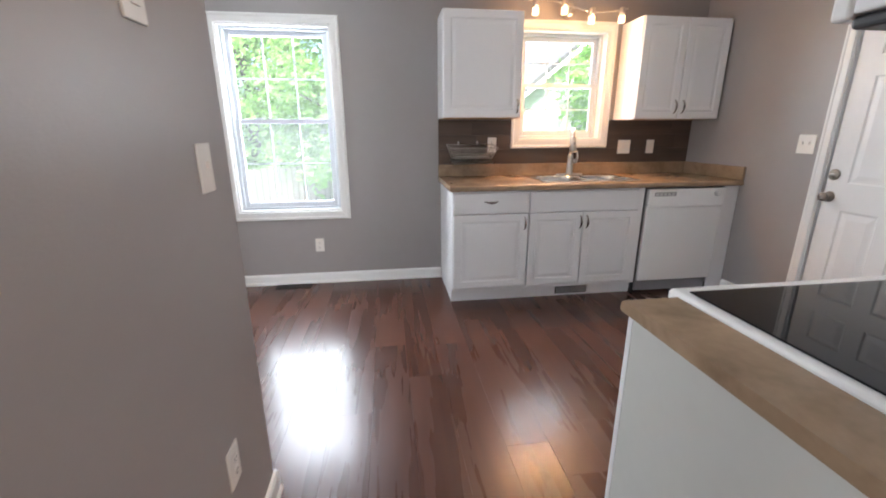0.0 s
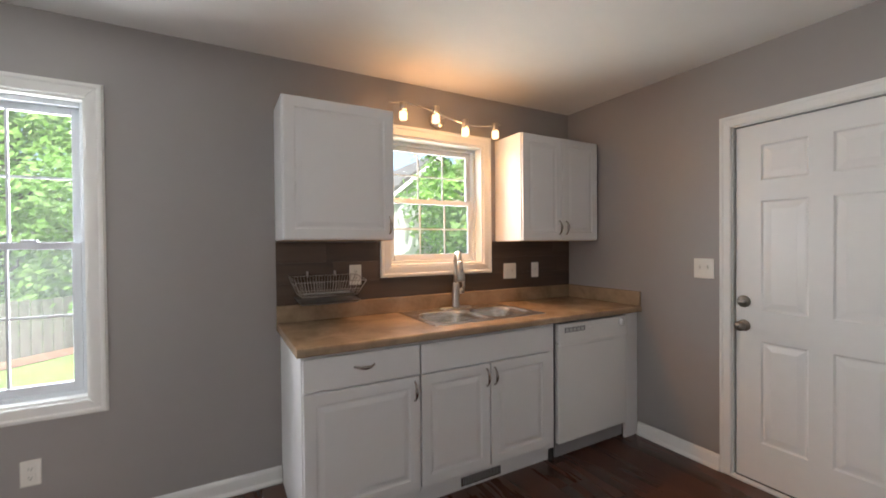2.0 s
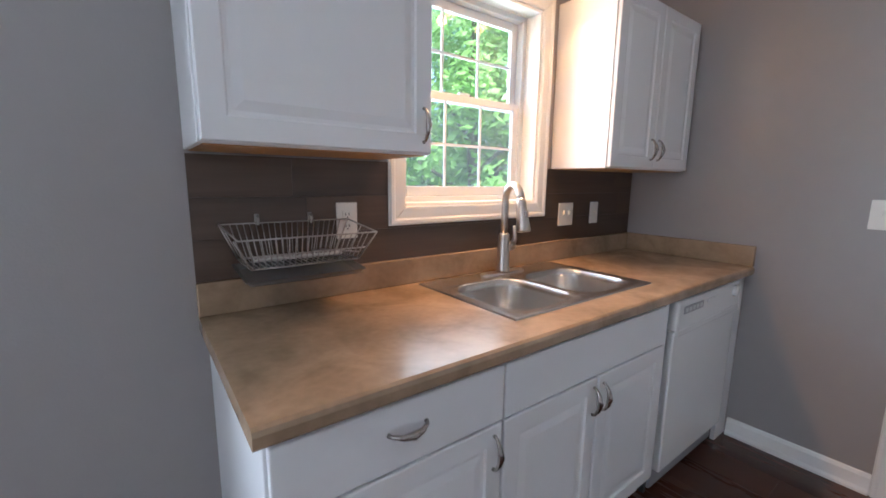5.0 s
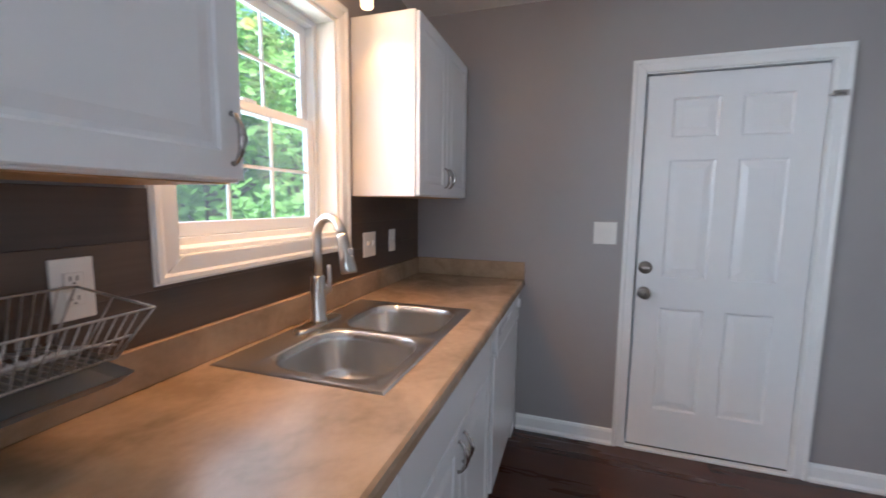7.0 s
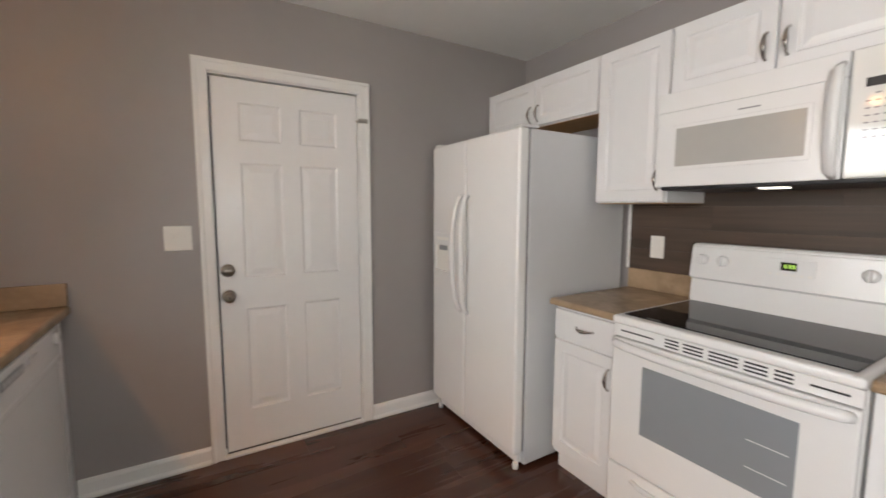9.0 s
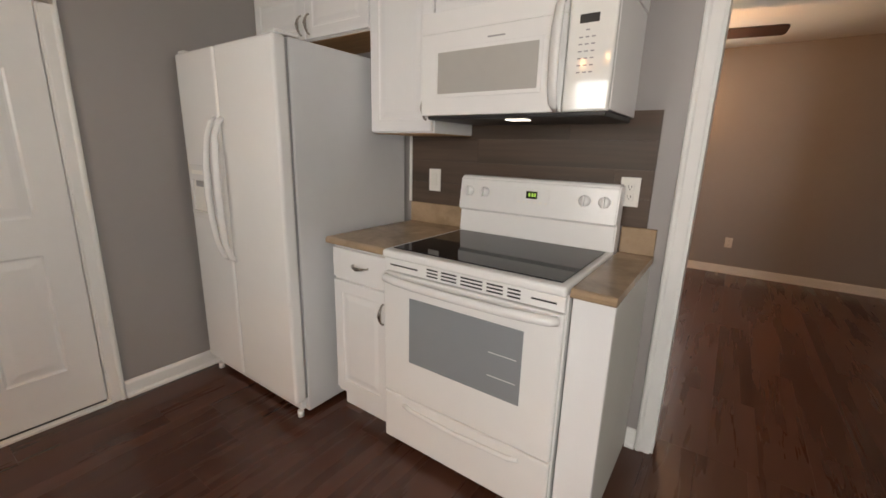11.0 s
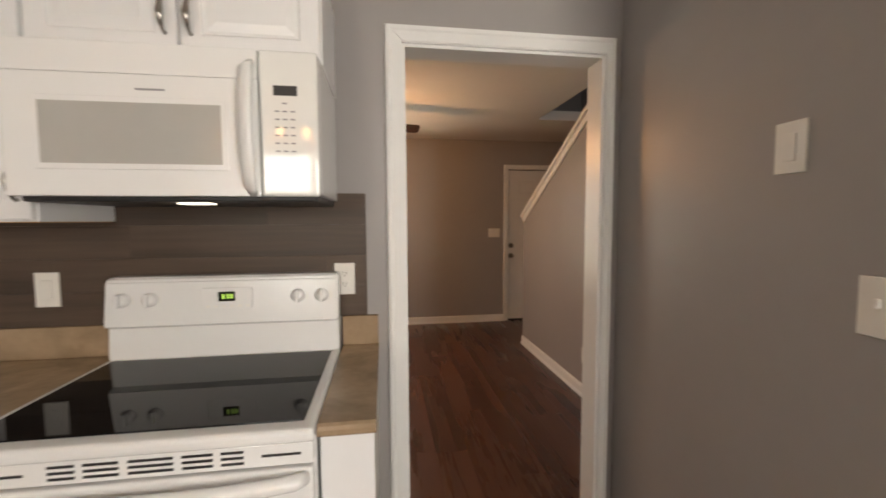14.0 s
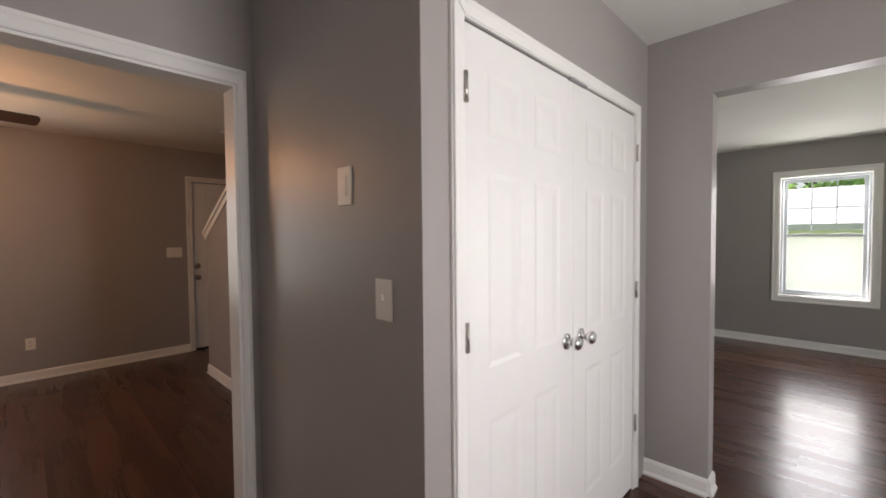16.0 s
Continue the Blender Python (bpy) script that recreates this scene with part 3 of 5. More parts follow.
    for k in range(locks):
        u = b0 + (b1 - b0) * (k + 1) / (locks + 1) if locks == 1 else b0 + (b1 - b0) * (0.27 + 0.46 * k)
        lk = b(u - 0.03, u + 0.03, 0.096, 0.113, zm + 0.022, zm + 0.034, 0.004)
        part("sash_lock", lk, VINYL, th)
    return th


window("window_1", "x", NY, 1, *BIG, 3, 2, 2, "white double-hung window with grilles onto the green yard", forward=0.035)
window("window_2", "x", NY, 1, *SMALL, 3, 2, 2, "small white double-hung window with grilles above the sink", 1)
window("window_4", "x", LY, -1, *LIVW, 3, 2, 2, "white double-hung window in the living room")
window("window_3", "y", RX, -1, *FARW, 3, 2, 1, "white double-hung window with a gridded upper sash", screen=BRIGHT)


# ---------------------------------------------------------------- doors
RINGS = [(0.004, 0.0), (0.013, -0.0065), (0.022, -0.0065), (0.052, -0.001)]


SOFT = [(0.004, 0.0), (0.020, -0.0028), (0.030, -0.0028), (0.066, -0.0005)]


def lathe(bm, center, axis, prof, n=20):
    """Turns [(along, radius)] round an axis through center."""
    c, ax = Vector(center), Vector(axis).normalized()
    u = ax.orthogonal().normalized()
    v = ax.cross(u)
    prev = None
    for t, r in prof:
        ring = [bm.verts.new(c + ax * t + (u * math.cos(2 * math.pi * k / n) + v * math.sin(2 * math.pi * k / n)) * max(r, 1e-4)) for k in range(n)]
        if prev:
            for k in range(n):
                f = bm.faces.new((prev[k], prev[(k + 1) % n], ring[(k + 1) % n], ring[k]))
                f.smooth = True
        else:
            bm.faces.new(ring[::-1])
        prev = ring
    bm.faces.new(prev)
    bmesh.ops.recalc_face_normals(bm, faces=bm.faces)
    return bm


DOORNICKEL = material("aged_nickel", (0.27, 0.24, 0.21), 0.3, 1.0, vary=0.1, scale=20)
KNOB = [(0, 0.033), (0.006, 0.033), (0.010, 0.026), (0.012, 0.012), (0.028, 0.011), (0.034, 0.022), (0.044, 0.028), (0.056, 0.027), (0.064, 0.018), (0.066, 0.0)]
BOLT = [(0, 0.034), (0.008, 0.034), (0.014, 0.029), (0.016, 0.014), (0.020, 0.0)]


def six_panel(bm, u0, u1, w0, w1, place, thick=0.04, rings=RINGS):
    wd, ht = u1 - u0, w1 - w0
    st, ms = wd * 0.155, wd * 0.115
    pw = (wd - 2 * st - ms) / 2
    us = [u0, u0 + st, u0 + st + pw, u0 + st + pw + ms, u1 - st, u1]
    ws = [w0 + ht * f for f in (0, 0.108, 0.398, 0.478, 0.79, 0.842, 0.945, 1)]
    return panel_face(bm, us, ws, {(i, j) for i in (1, 3) for j in (1, 3, 5)}, rings, place, thick)


# back door, in the east wall, opening inwards with its hinges to the south
dr = thing("door_1", (EX, (EDOOR[0] + EDOOR[1]) / 2, 0), "closed white six-panel back door with nickel knob and deadbolt", "door", kind="structure")
part("door_slab", six_panel(bmesh.new(), EDOOR[0] + 0.012, EDOOR[1] - 0.0165, 0.024, EDOOR[3] - 0.0165, lambda u, w, d: (EX + 0.014 - d, u, w)), DOORP, dr)
for y0, y1, z0, z1 in ((EDOOR[0] - 0.004, EDOOR[0] + 0.006, 0, EDOOR[3]), (EDOOR[1] - 0.006, EDOOR[1] + 0.004, 0, EDOOR[3]), (EDOOR[0] + 0.006, EDOOR[1] - 0.006, EDOOR[3] - 0.006, EDOOR[3] + 0.004)):
    part("door_jamb", box(EX + 0.001, EX + 0.149, y0, y1, z0, z1), TRIM, dr)
# near-black sheet across the opening, so the gap round the slab reads as shade
part("door_stop", box(EX + 0.062, EX + 0.15, EDOOR[0] + 0.006, EDOOR[1] - 0.006, 0.02, EDOOR[3] - 0.006), GAP, dr, "dark sheet behind the door for the shade in its gap")
part("threshold", box(EX - 0.02, EX + 0.14, EDOOR[0], EDOOR[1], 0, 0.016, bevel=0.004), TRIM, dr, "worn white threshold")
part("door_sweep", box(EX + 0.010, EX + 0.03, EDOOR[0] + 0.014, EDOOR[1] - 0.014, 0.0162, 0.0215), BLACK, dr)
k = part("door_knob", lathe(bmesh.new(), (EX + 0.014, 2.022, 0.885), (-1, 0, 0), KNOB), DOORNICKEL, dr, "satin nickel knob")
part("keyhole", box(EX - 0.053, EX - 0.0515, 2.020, 2.024, 0.878, 0.892), BLACK, k)
part("deadbolt", lathe(bmesh.new(), (EX + 0.014, 2.022, 1.022), (-1, 0, 0), BOLT), DOORNICKEL, dr, "satin nickel deadbolt")
part("deadbolt_turn", box(EX - 0.022, EX - 0.004, 2.004, 2.040, 1.016, 1.028, bevel=0.004), NICKEL, dr)
for z in (0.22, 1.02, 1.80):
    part("hinge", tube([(EX - 0.004, EDOOR[0] + 0.004, z - 0.045), (EX - 0.004, EDOOR[0] + 0.004, z + 0.045)], 0.006, 8), TRIM, dr)
lt = part("swing_latch", box(EX - 0.022, EX - 0.0162, 1.25, 1.31, 1.85, 1.876, bevel=0.003), NICKEL, dr, "brass swing latch")
part("latch_arm", tube([(EX - 0.026, 1.27, 1.857), (EX - 0.04, 1.29, 1.857), (EX - 0.03, 1.33, 1.854)], 0.005, 8), NICKEL, lt)

# front door at the living room's far end
fd = thing("door_2", ((FDOOR[0] + FDOOR[1]) / 2, LY, 0), "closed white six-panel front door with bronze knob", "door", kind="structure")
part("door_slab", six_panel(bmesh.new(), FDOOR[0] + 0.012, FDOOR[1] - 0.012, 0.022, FDOOR[3] - 0.012, lambda u, w, d: (u, LY - 0.014 + d, w), 0.04, SOFT), DOORP, fd)
# the same dark sheet paints the shade round the front door
part("door_stop", box(FDOOR[0], FDOOR[1], LY - 0.12, LY - 0.062, 0.0, FDOOR[3]), GAP, fd)
part("threshold", box(FDOOR[0], FDOOR[1], LY - 0.06, LY + 0.02, 0, 0.016, bevel=0.004), GAP, fd)
part("door_knob", lathe(bmesh.new(), (-1.446, LY - 0.014, 0.895), (0, 1, 0), KNOB), DOORNICKEL, fd)
part("deadbolt", lathe(bmesh.new(), (-1.446, LY - 0.014, 1.035), (0, 1, 0), BOLT), DOORNICKEL, fd)

# glass patio door from the far room to the deck
pd = thing("door_4", ((PATIO[0] + PATIO[1]) / 2, NY, 0), "closed white sliding glass patio door onto the deck", "door", kind="structure")
pm = (PATIO[0] + PATIO[1]) / 2
part("threshold", box(PATIO[0], PATIO[1], NY + 0.02, NY + 0.149, 0, 0.03, bevel=0.004), VINYL, pd)
part("door_head", box(PATIO[0], PATIO[1], NY + 0.06, NY + 0.149, PATIO[3] - 0.05, PATIO[3], bevel=0.003), VINYL, pd)
for q0, q1, d in ((PATIO[0] + 0.002, pm + 0.03, 0.108), (pm - 0.03, PATIO[1] - 0.002, 0.070)):
    bm = bmesh.new()
    for p0, p1, z0, z1 in ((q0, q0 + 0.07, 0.031, 2.009), (q1 - 0.07, q1, 0.031, 2.009), (q0 + 0.07, q1 - 0.07, 0.031, 0.13), (q0 + 0.07, q1 - 0.07, 1.93, 2.009)):
        bx(bm, p0, p1, NY + d, NY + d + 0.034, z0, z1, bevel=0.003)
    sash = part("sliding_panel", bm, VINYL, pd)
    pa = part("pane", box(q0 + 0.07, q1 - 0.07, NY + d + 0.014, NY + d + 0.020, 0.13, 1.93), GLASS, sash)
    pa.visible_shadow = False
part("door_handle", box(pm + 0.0, pm + 0.018, NY + 0.045, NY + 0.070, 0.95, 1.15, bevel=0.006), VINYL, pd)

# closet double doors
cw = (CLOSET[0] + CLOSET[1]) / 2
cl = thing("door_3", (cw, CY, 0), "closed white panelled closet double doors with chrome knobs", "door", kind="structure")
for u0, u1 in ((CLOSET[0] + 0.004, cw - 0.002), (cw + 0.002, CLOSET[1] - 0.004)):
    part("door_slab", six_panel(bmesh.new(), u0 + 0.003, u1 - 0.003, 0.015, CLOSET[3] - 0.01, lambda u, w, d: (u, CY + 0.004 + d, w), 0.034, SOFT), DOORP, cl)
for u in (cw - 0.062, cw + 0.062):
    part("door_knob", lathe(bmesh.new(), (u, CY + 0.004, 0.955), (0, 1, 0), KNOB), CHROME, cl, "chrome knob")
for u in (CLOSET[0] - 0.004, CLOSET[1] + 0.004):
    for z in (0.37, 1.09, 1.81):
        hg = part("hinge", tube([(u, CY + 0.02, z - 0.044), (u, CY + 0.02, z + 0.044)], 0.0065, 8), NICKEL, cl, "nickel hinge")
part("catch", box(cw - 0.09, cw + 0.05, CY + 0.001, CY + 0.02, CLOSET[3] - 0.012, CLOSET[3] - 0.004), GREYPL, cl, "dark metal ball catch")


# ---------------------------------------------------------------- cabinets
DRINGS = [(0.050, 0.0), (0.055, -0.005), (0.064, -0.006), (0.088, -0.001)]


def pull(parent, x, z, y, s, vertical, length=0.095):
    """An arched nickel pull; s: the way out of the face along y."""
    h = length / 2
    if vertical:
        pts = [(x, y + s * 0.002, z - h), (x, y + s * 0.012, z - h * 0.92), (x, y + s * 0.024, z - h * 0.5), (x, y + s * 0.029, z), (x, y + s * 0.024, z + h * 0.5), (x, y + s * 0.012, z + h * 0.92), (x, y + s * 0.002, z + h)]
    else:
        pts = [(x - h, y + s * 0.002, z), (x - h * 0.92, y + s * 0.012, z), (x - h * 0.5, y + s * 0.024, z - 0.003), (x, y + s * 0.029, z - 0.004), (x + h * 0.5, y + s * 0.024, z - 0.003), (x + h * 0.92, y + s * 0.012, z), (x + h, y + s * 0.002, z)]
    part("handle", tube(pts, [0.0055, 0.0042, 0.0065, 0.0095, 0.0065, 0.0042, 0.0055], 10), PULL, parent, "arched satin nickel pull")


def cab_door(parent, x0, x1, z0, z1, y, s, name="door", panel=True):
    """A raised-panel front; its face at y, facing s."""
    bm = bmesh.new()
    if panel:
        panel_face(bm, [x0 + 0.004, x1 - 0.004], [z0 + 0.004, z1 - 0.004], {(0, 0)}, DRINGS, lambda u, w, d: (u, y + s * d, w), 0.018)
    else:
        bx(bm, x0, x1, y, y - s * 0.018, z0, z1, bevel=0.004)
    return part(name, bm, CAB, parent)


def carcass(x0, x1, yb, yf, z0, z1):
    bm = bmesh.new()
    bx(bm, x0, x1, yb, yf, z0, z1, bevel=0.0015, seg=1)
    return bm


FN, FS = 2.692, 0.327  # faces of the sink base frame and of the wall cabinets on the stove side
DN = FN - 0.019
# sink-side base units
u = thing("base_cabinet", (0.53, 3.0, 0), "white thermofoil base cabinet with one drawer and one raised-panel door", "cabinet", "base cabinets under the sink counter")
part("body", carcass(0.226, 0.803, NY - 0.002, FN, 0.10, 0.874), CAB, u)
part("toe_kick", box(0.226, 0.803, 2.745, 2.765, 0.001, 0.0995), CAB, u)
part("side_skirt", box(0.227, 0.243, 2.7655, NY - 0.027, 0.001, 0.0995), CAB, u)
dw = cab_door(u, 0.232, 0.799, 0.708, 0.858, DN, -1, "drawer", False)
pull(dw, 0.51, 0.796, DN, -1, False)
d = cab_door(u, 0.232, 0.799, 0.128, 0.702, DN, -1)
pull(d, 0.768, 0.628, DN, -1, True)
u = thing("sink_cabinet", (1.3, 3.0, 0), "white sink base cabinet with a false drawer front and two doors", "cabinet", "base cabinets under the sink counter")
part("body", carcass(0.805, 1.72, NY - 0.002, FN, 0.10, 0.70), CAB, u)
part("face_rail", box(0.805, 1.72, FN, FN + 0.02, 0.7002, 0.874), CAB, u)
part("toe_kick", box(0.805, 1.72, 2.745, 2.765, 0.001, 0.0995), CAB, u)
cab_door(u, 0.8055, 1.668, 0.708, 0.858, DN, -1, "false_drawer_front", False)
d = cab_door(u, 0.8055, 1.229, 0.128, 0.702, DN, -1)
pull(d, 1.205, 0.625, DN, -1, True)
d = cab_door(u, 1.235, 1.668, 0.128, 0.702, DN, -1)
pull(d, 1.258, 0.625, DN, -1, True)
# toe-kick air grille
v = thing("toe_kick_vent", (1.21, 2.744, 0.02), "brushed metal heating grille in the white toe kick", "vent")
part("frame", box(1.075, 1.345, 2.738, 2.7445, 0.018, 0.088, bevel=0.002), STEEL, v)
for k in range(24):
    x = 1.088 + k * 0.0106
    part("slat", box(x, x + 0.004, 2.7365, 2.738, 0.026, 0.080), GREYPL, v)
# dishwasher
w = thing("dishwasher", (2.066, 3.0, 0), "white dishwasher with a dark strip of controls beside the sink base", "dishwasher")
part("body", box(1.746, 2.376, 2.709, NY - 0.01, 0.02, 0.862), GREYPL, w)
dd = part("door", box(1.744, 2.384, 2.674, 2.708, 0.115, 0.735, bevel=0.006), APPL, w)
part("door_moulding", box(1.746, 2.382, 2.662, 2.674, 0.716, 0.745, bevel=0.005), APPL, w)
cp = part("control_panel", box(1.744, 2.384, 2.664, 2.708, 0.737, 0.862, bevel=0.008), APPL, w)
part("display_strip", box(1.786, 1.966, 2.661, 2.6635, 0.805, 0.836, bevel=0.001), GREYPL, cp, "grey button strip")
for k in range(5):
    part("button", box(1.796 + k * 0.033, 1.818 + k * 0.033, 2.6595, 2.661, 0.812, 0.829, bevel=0.0006, seg=1), material("button_grey", (0.5, 0.5, 0.5), 0.4) if k == 0 else bpy.data.materials["button_grey"], cp)
part("dial", lathe(bmesh.new(), (2.316, 2.664, 0.822), (0, -1, 0), [(0, 0.026), (0.012, 0.024), (0.016, 0.02), (0.0165, 0)]), APPL, cp)
part("latch_bar", box(2.006, 2.096, 2.658, 2.664, 0.815, 0.835, bevel=0.002), APPL, cp)
part("toe_panel", box(1.761, 2.376, 2.735, 2.75, 0.012, 0.113), APPL, w)
part("levelling_foot", tube([(1.756, 2.80, 0.0), (1.756, 2.80, 0.03)], 0.012, 8), BLACK, w)
# a black strip is added here to paint the shade between cabinet and dishwasher
part("side_gap", box(1.724, 1.743, 2.72, 2.74, 0.0, 0.87), BLACK, w, "black strip standing in for the shade in the gap beside the dishwasher")
solid("filler_strip", box(2.39, EX - 0.001, 2.69, 2.71, 0.0, 0.874), CAB, (2.48, 2.71, 0), "white filler strip between dishwasher and wall", "filler panel")
# tall side splash is part of the worktop
ct = thing("countertop", (1.35, 3.0, 0.875), "tan and brown mottled laminate worktop with a sink cut-out", "countertop")
CF, SINK = 2.652, (0.968, 1.708, 2.80, 3.262)
bm = bmesh.new()
T0, T1 = 0.8755, 0.915


def rolled(bm, x0, x1, yf, yb, top=T1):
    """Worktop with a rounded front edge."""
    prof = [(yb, T0), (yf + 0.004, T0), (yf, T0 + 0.006), (yf, top - 0.014), (yf + 0.004, top - 0.005), (yf + 0.012, top), (yb, top)]
    a = [bm.verts.new((x0, y, z)) for y, z in prof]
    b = [bm.verts.new((x1, y, z)) for y, z in prof]
    n = len(prof)
    for k in range(n):
        bm.faces.new((a[k], a[(k + 1) % n], b[(k + 1) % n], b[k]))
    bm.faces.new(a[::-1])
    bm.faces.new(b)


rolled(bm, 0.205, EX - 0.001, CF, SINK[2])
bx(bm, 0.205, SINK[0], SINK[2], NY - 0.001, T0, T1)
bx(bm, SINK[1], EX - 0.001, SINK[2], NY - 0.001, T0, T1)
bx(bm, SINK[0], SINK[1], SINK[3], NY - 0.001, T0, T1)
bmesh.ops.remove_doubles(bm, verts=bm.verts, dist=0.0002)
bmesh.ops.recalc_face_normals(bm, faces=bm.faces)
part("worktop", bm, COUNTER, ct)
part("backsplash_lip", box(0.205, EX - 0.001, NY - 0.022, NY - 0.0012, T1 + 0.0005, 1.016, bevel=0.004), COUNTER, ct)
part("side_splash", box(EX - 0.022, EX - 0.0012, CF + 0.004, NY - 0.0225, T1 + 0.0005, 1.016, bevel=0.004), COUNTER, ct)


def rrect(x0, x1, y0, y1, r, z, n=6):
    pts = []
    for cx, cy, a0 in ((x1 - r, y1 - r, 0), (x0 + r, y1 - r, 90), (x0 + r, y0 + r, 180), (x1 - r, y0 + r, 270)):
        for k in range(n + 1):
            a = radians(a0 + 90 * k / n)
            pts.append((cx + r * math.cos(a), cy + r * math.sin(a), z))
    return pts


def loft(bm, rings, close=False):
    prev = None
    for pts in rings:
        cur = [bm.verts.new(p) for p in pts]
        if prev:
            for k in range(len(cur)):
                f = bm.faces.new((prev[k], prev[(k + 1) % len(cur)], cur[(k + 1) % len(cur)], cur[k]))
                f.smooth = True
        prev = cur
    if close:
        bm.faces.new(prev)


sk = thing("kitchen_sink", (1.34, 3.03, 0.915), "stainless steel double-bowl drop-in sink", "sink")
RZ = 0.9205
X0, X1, Y0, Y1, XM = 0.945, 1.732, 2.778, 3.285, 1.335
BY0, BY1 = 2.815, 3.165
bm = bmesh.new()
for a0, a1, b0, b1 in ((X0, XM, 0.985, 1.316), (XM, X1, 1.354, 1.692)):
    loft(bm, [rrect(a0, a1, Y0, BY1 + 0.02, 0.0005, RZ), rrect(b0 - 0.006, b1 + 0.006, BY0 - 0.006, BY1 + 0.006, 0.105, RZ), rrect(b0, b1, BY0, BY1, 0.10, RZ - 0.004),
              rrect(b0 + 0.006, b1 - 0.006, BY0 + 0.006, BY1 - 0.006, 0.096, RZ - 0.03), rrect(b0 + 0.014, b1 - 0.014, BY0 + 0.014, BY1 - 0.014, 0.09, RZ - 0.12),
              rrect(b0 + 0.03, b1 - 0.03, BY0 + 0.03, BY1 - 0.03, 0.08, RZ - 0.158), rrect(b0 + 0.07, b1 - 0.07, BY0 + 0.07, BY1 - 0.07, 0.06, RZ - 0.168)], True)
vs = [bm.verts.new(p) for p in ((X0, BY1 + 0.02, RZ), (X1, BY1 + 0.02, RZ), (X1, Y1, RZ), (X0, Y1, RZ))]
bm.faces.new(vs)
rim = [(X0, Y0), (X1, Y0), (X1, Y1), (X0, Y1)]
t = [bm.verts.new((x, y, RZ)) for x, y in rim]
g = [bm.verts.new((x + (0.004 if x > 1.3 else -0.004), y + (0.004 if y > 3 else -0.004), 0.9155)) for x, y in rim]
for k in range(4):
    bm.faces.new((t[k], t[(k + 1) % 4], g[(k + 1) % 4], g[k]))
bmesh.ops.recalc_face_normals(bm, faces=bm.faces)
part("basin", bm, STEEL, sk)
for x in (1.15, 1.523):
    part("drain", lathe(bmesh.new(), (x, 2.99, RZ - 0.1675), (0, 0, 1), [(0, 0.045), (0.003, 0.044), (0.0035, 0.03), (0.001, 0.028), (0.0012, 0)]), CHROME, sk, "chrome basket drain")
fc = thing("faucet", (1.345, 3.232, RZ), "brushed nickel pull-down gooseneck faucet behind the sink", "faucet")
FX, FY = 1.345, 3.232
bm = bmesh.new()
loft(bm, [rrect(FX - 0.12, FX + 0.12, FY - 0.027, FY + 0.027, 0.026, RZ + 0.0005), rrect(FX - 0.12, FX + 0.12, FY - 0.027, FY + 0.027, 0.026, RZ + 0.006), rrect(FX - 0.112, FX + 0.112, FY - 0.02, FY + 0.02, 0.019, RZ + 0.011)], True)
bmesh.ops.recalc_face_normals(bm, faces=bm.faces)
part("base_plate", bm, NICKEL, fc)
part("body", lathe(bmesh.new(), (FX, FY, RZ + 0.011), (0, 0, 1), [(0, 0.030), (0.01, 0.030), (0.02, 0.0265), (0.12, 0.025), (0.16, 0.0235), (0.165, 0.018)]), NICKEL, fc)
AIM = Vector((-0.32, -0.95, 0)).normalized()
pts = [Vector((FX, FY, RZ + 0.17)), Vector((FX, FY, RZ + 0.24)), Vector((FX, FY, RZ + 0.30))] + arc((FX + AIM.x * 0.068, FY + AIM.y * 0.068, RZ + 0.312), 0.068, 0, 165, -AIM, (0, 0, 1), 14)
part("spout", tube(pts, 0.0155, 14), NICKEL, fc)
e = pts[-1]
dn = (AIM * 0.26 + Vector((0, 0, -1))).normalized()
part("spray_head", tube([e, e + dn * 0.012, e + dn * 0.03, e + dn * 0.08, e + dn * 0.125, e + dn * 0.132], [0.0165, 0.019, 0.019, 0.0235, 0.028, 0.025], 16), NICKEL, fc)
part("spray_button", box(e.x - 0.016, e.x, e.y - 0.045, e.y - 0.030, e.z - 0.07, e.z - 0.045, bevel=0.004), GREYPL, fc)
part("handle_hub", tube([(FX + 0.018, FY, RZ + 0.115), (FX + 0.058, FY, RZ + 0.118)], 0.019, 14), NICKEL, fc)
part("lever", tube([(FX + 0.05, FY, RZ + 0.118), (FX + 0.062, FY - 0.006, RZ + 0.15), (FX + 0.05, FY - 0.012, RZ + 0.205)], [0.014, 0.0095, 0.007], 12), NICKEL, fc)


# ---------------------------------------------------------------- wall cabinets
def wall_cabinet(x0, x1, z0, z1, yb, yf, s, doors, label, group):
    """doors: (x0, x1, handle x or None, handle z)."""
    th = thing("wall_cabinet", ((x0 + x1) / 2, yb, z0), label, "cabinet", group)
    part("body", carcass(x0, x1, yb, yf, z0, z1), CAB, th)
    part("underside", box(x0 + 0.012, x1 - 0.012, yb + s * 0.004, yf - s * 0.012, z0 - 0.003, z0 - 0.0003), RAWWOOD, th, "bare wood underside")
    for d0, d1, hx, hz in doors:
        d = cab_door(th, d0, d1, z0 + 0.004, z1 - 0.006, yf + s * 0.019, s)
        if hx:
            pull(d, hx, hz, yf + s * 0.019, s, True)
    return th


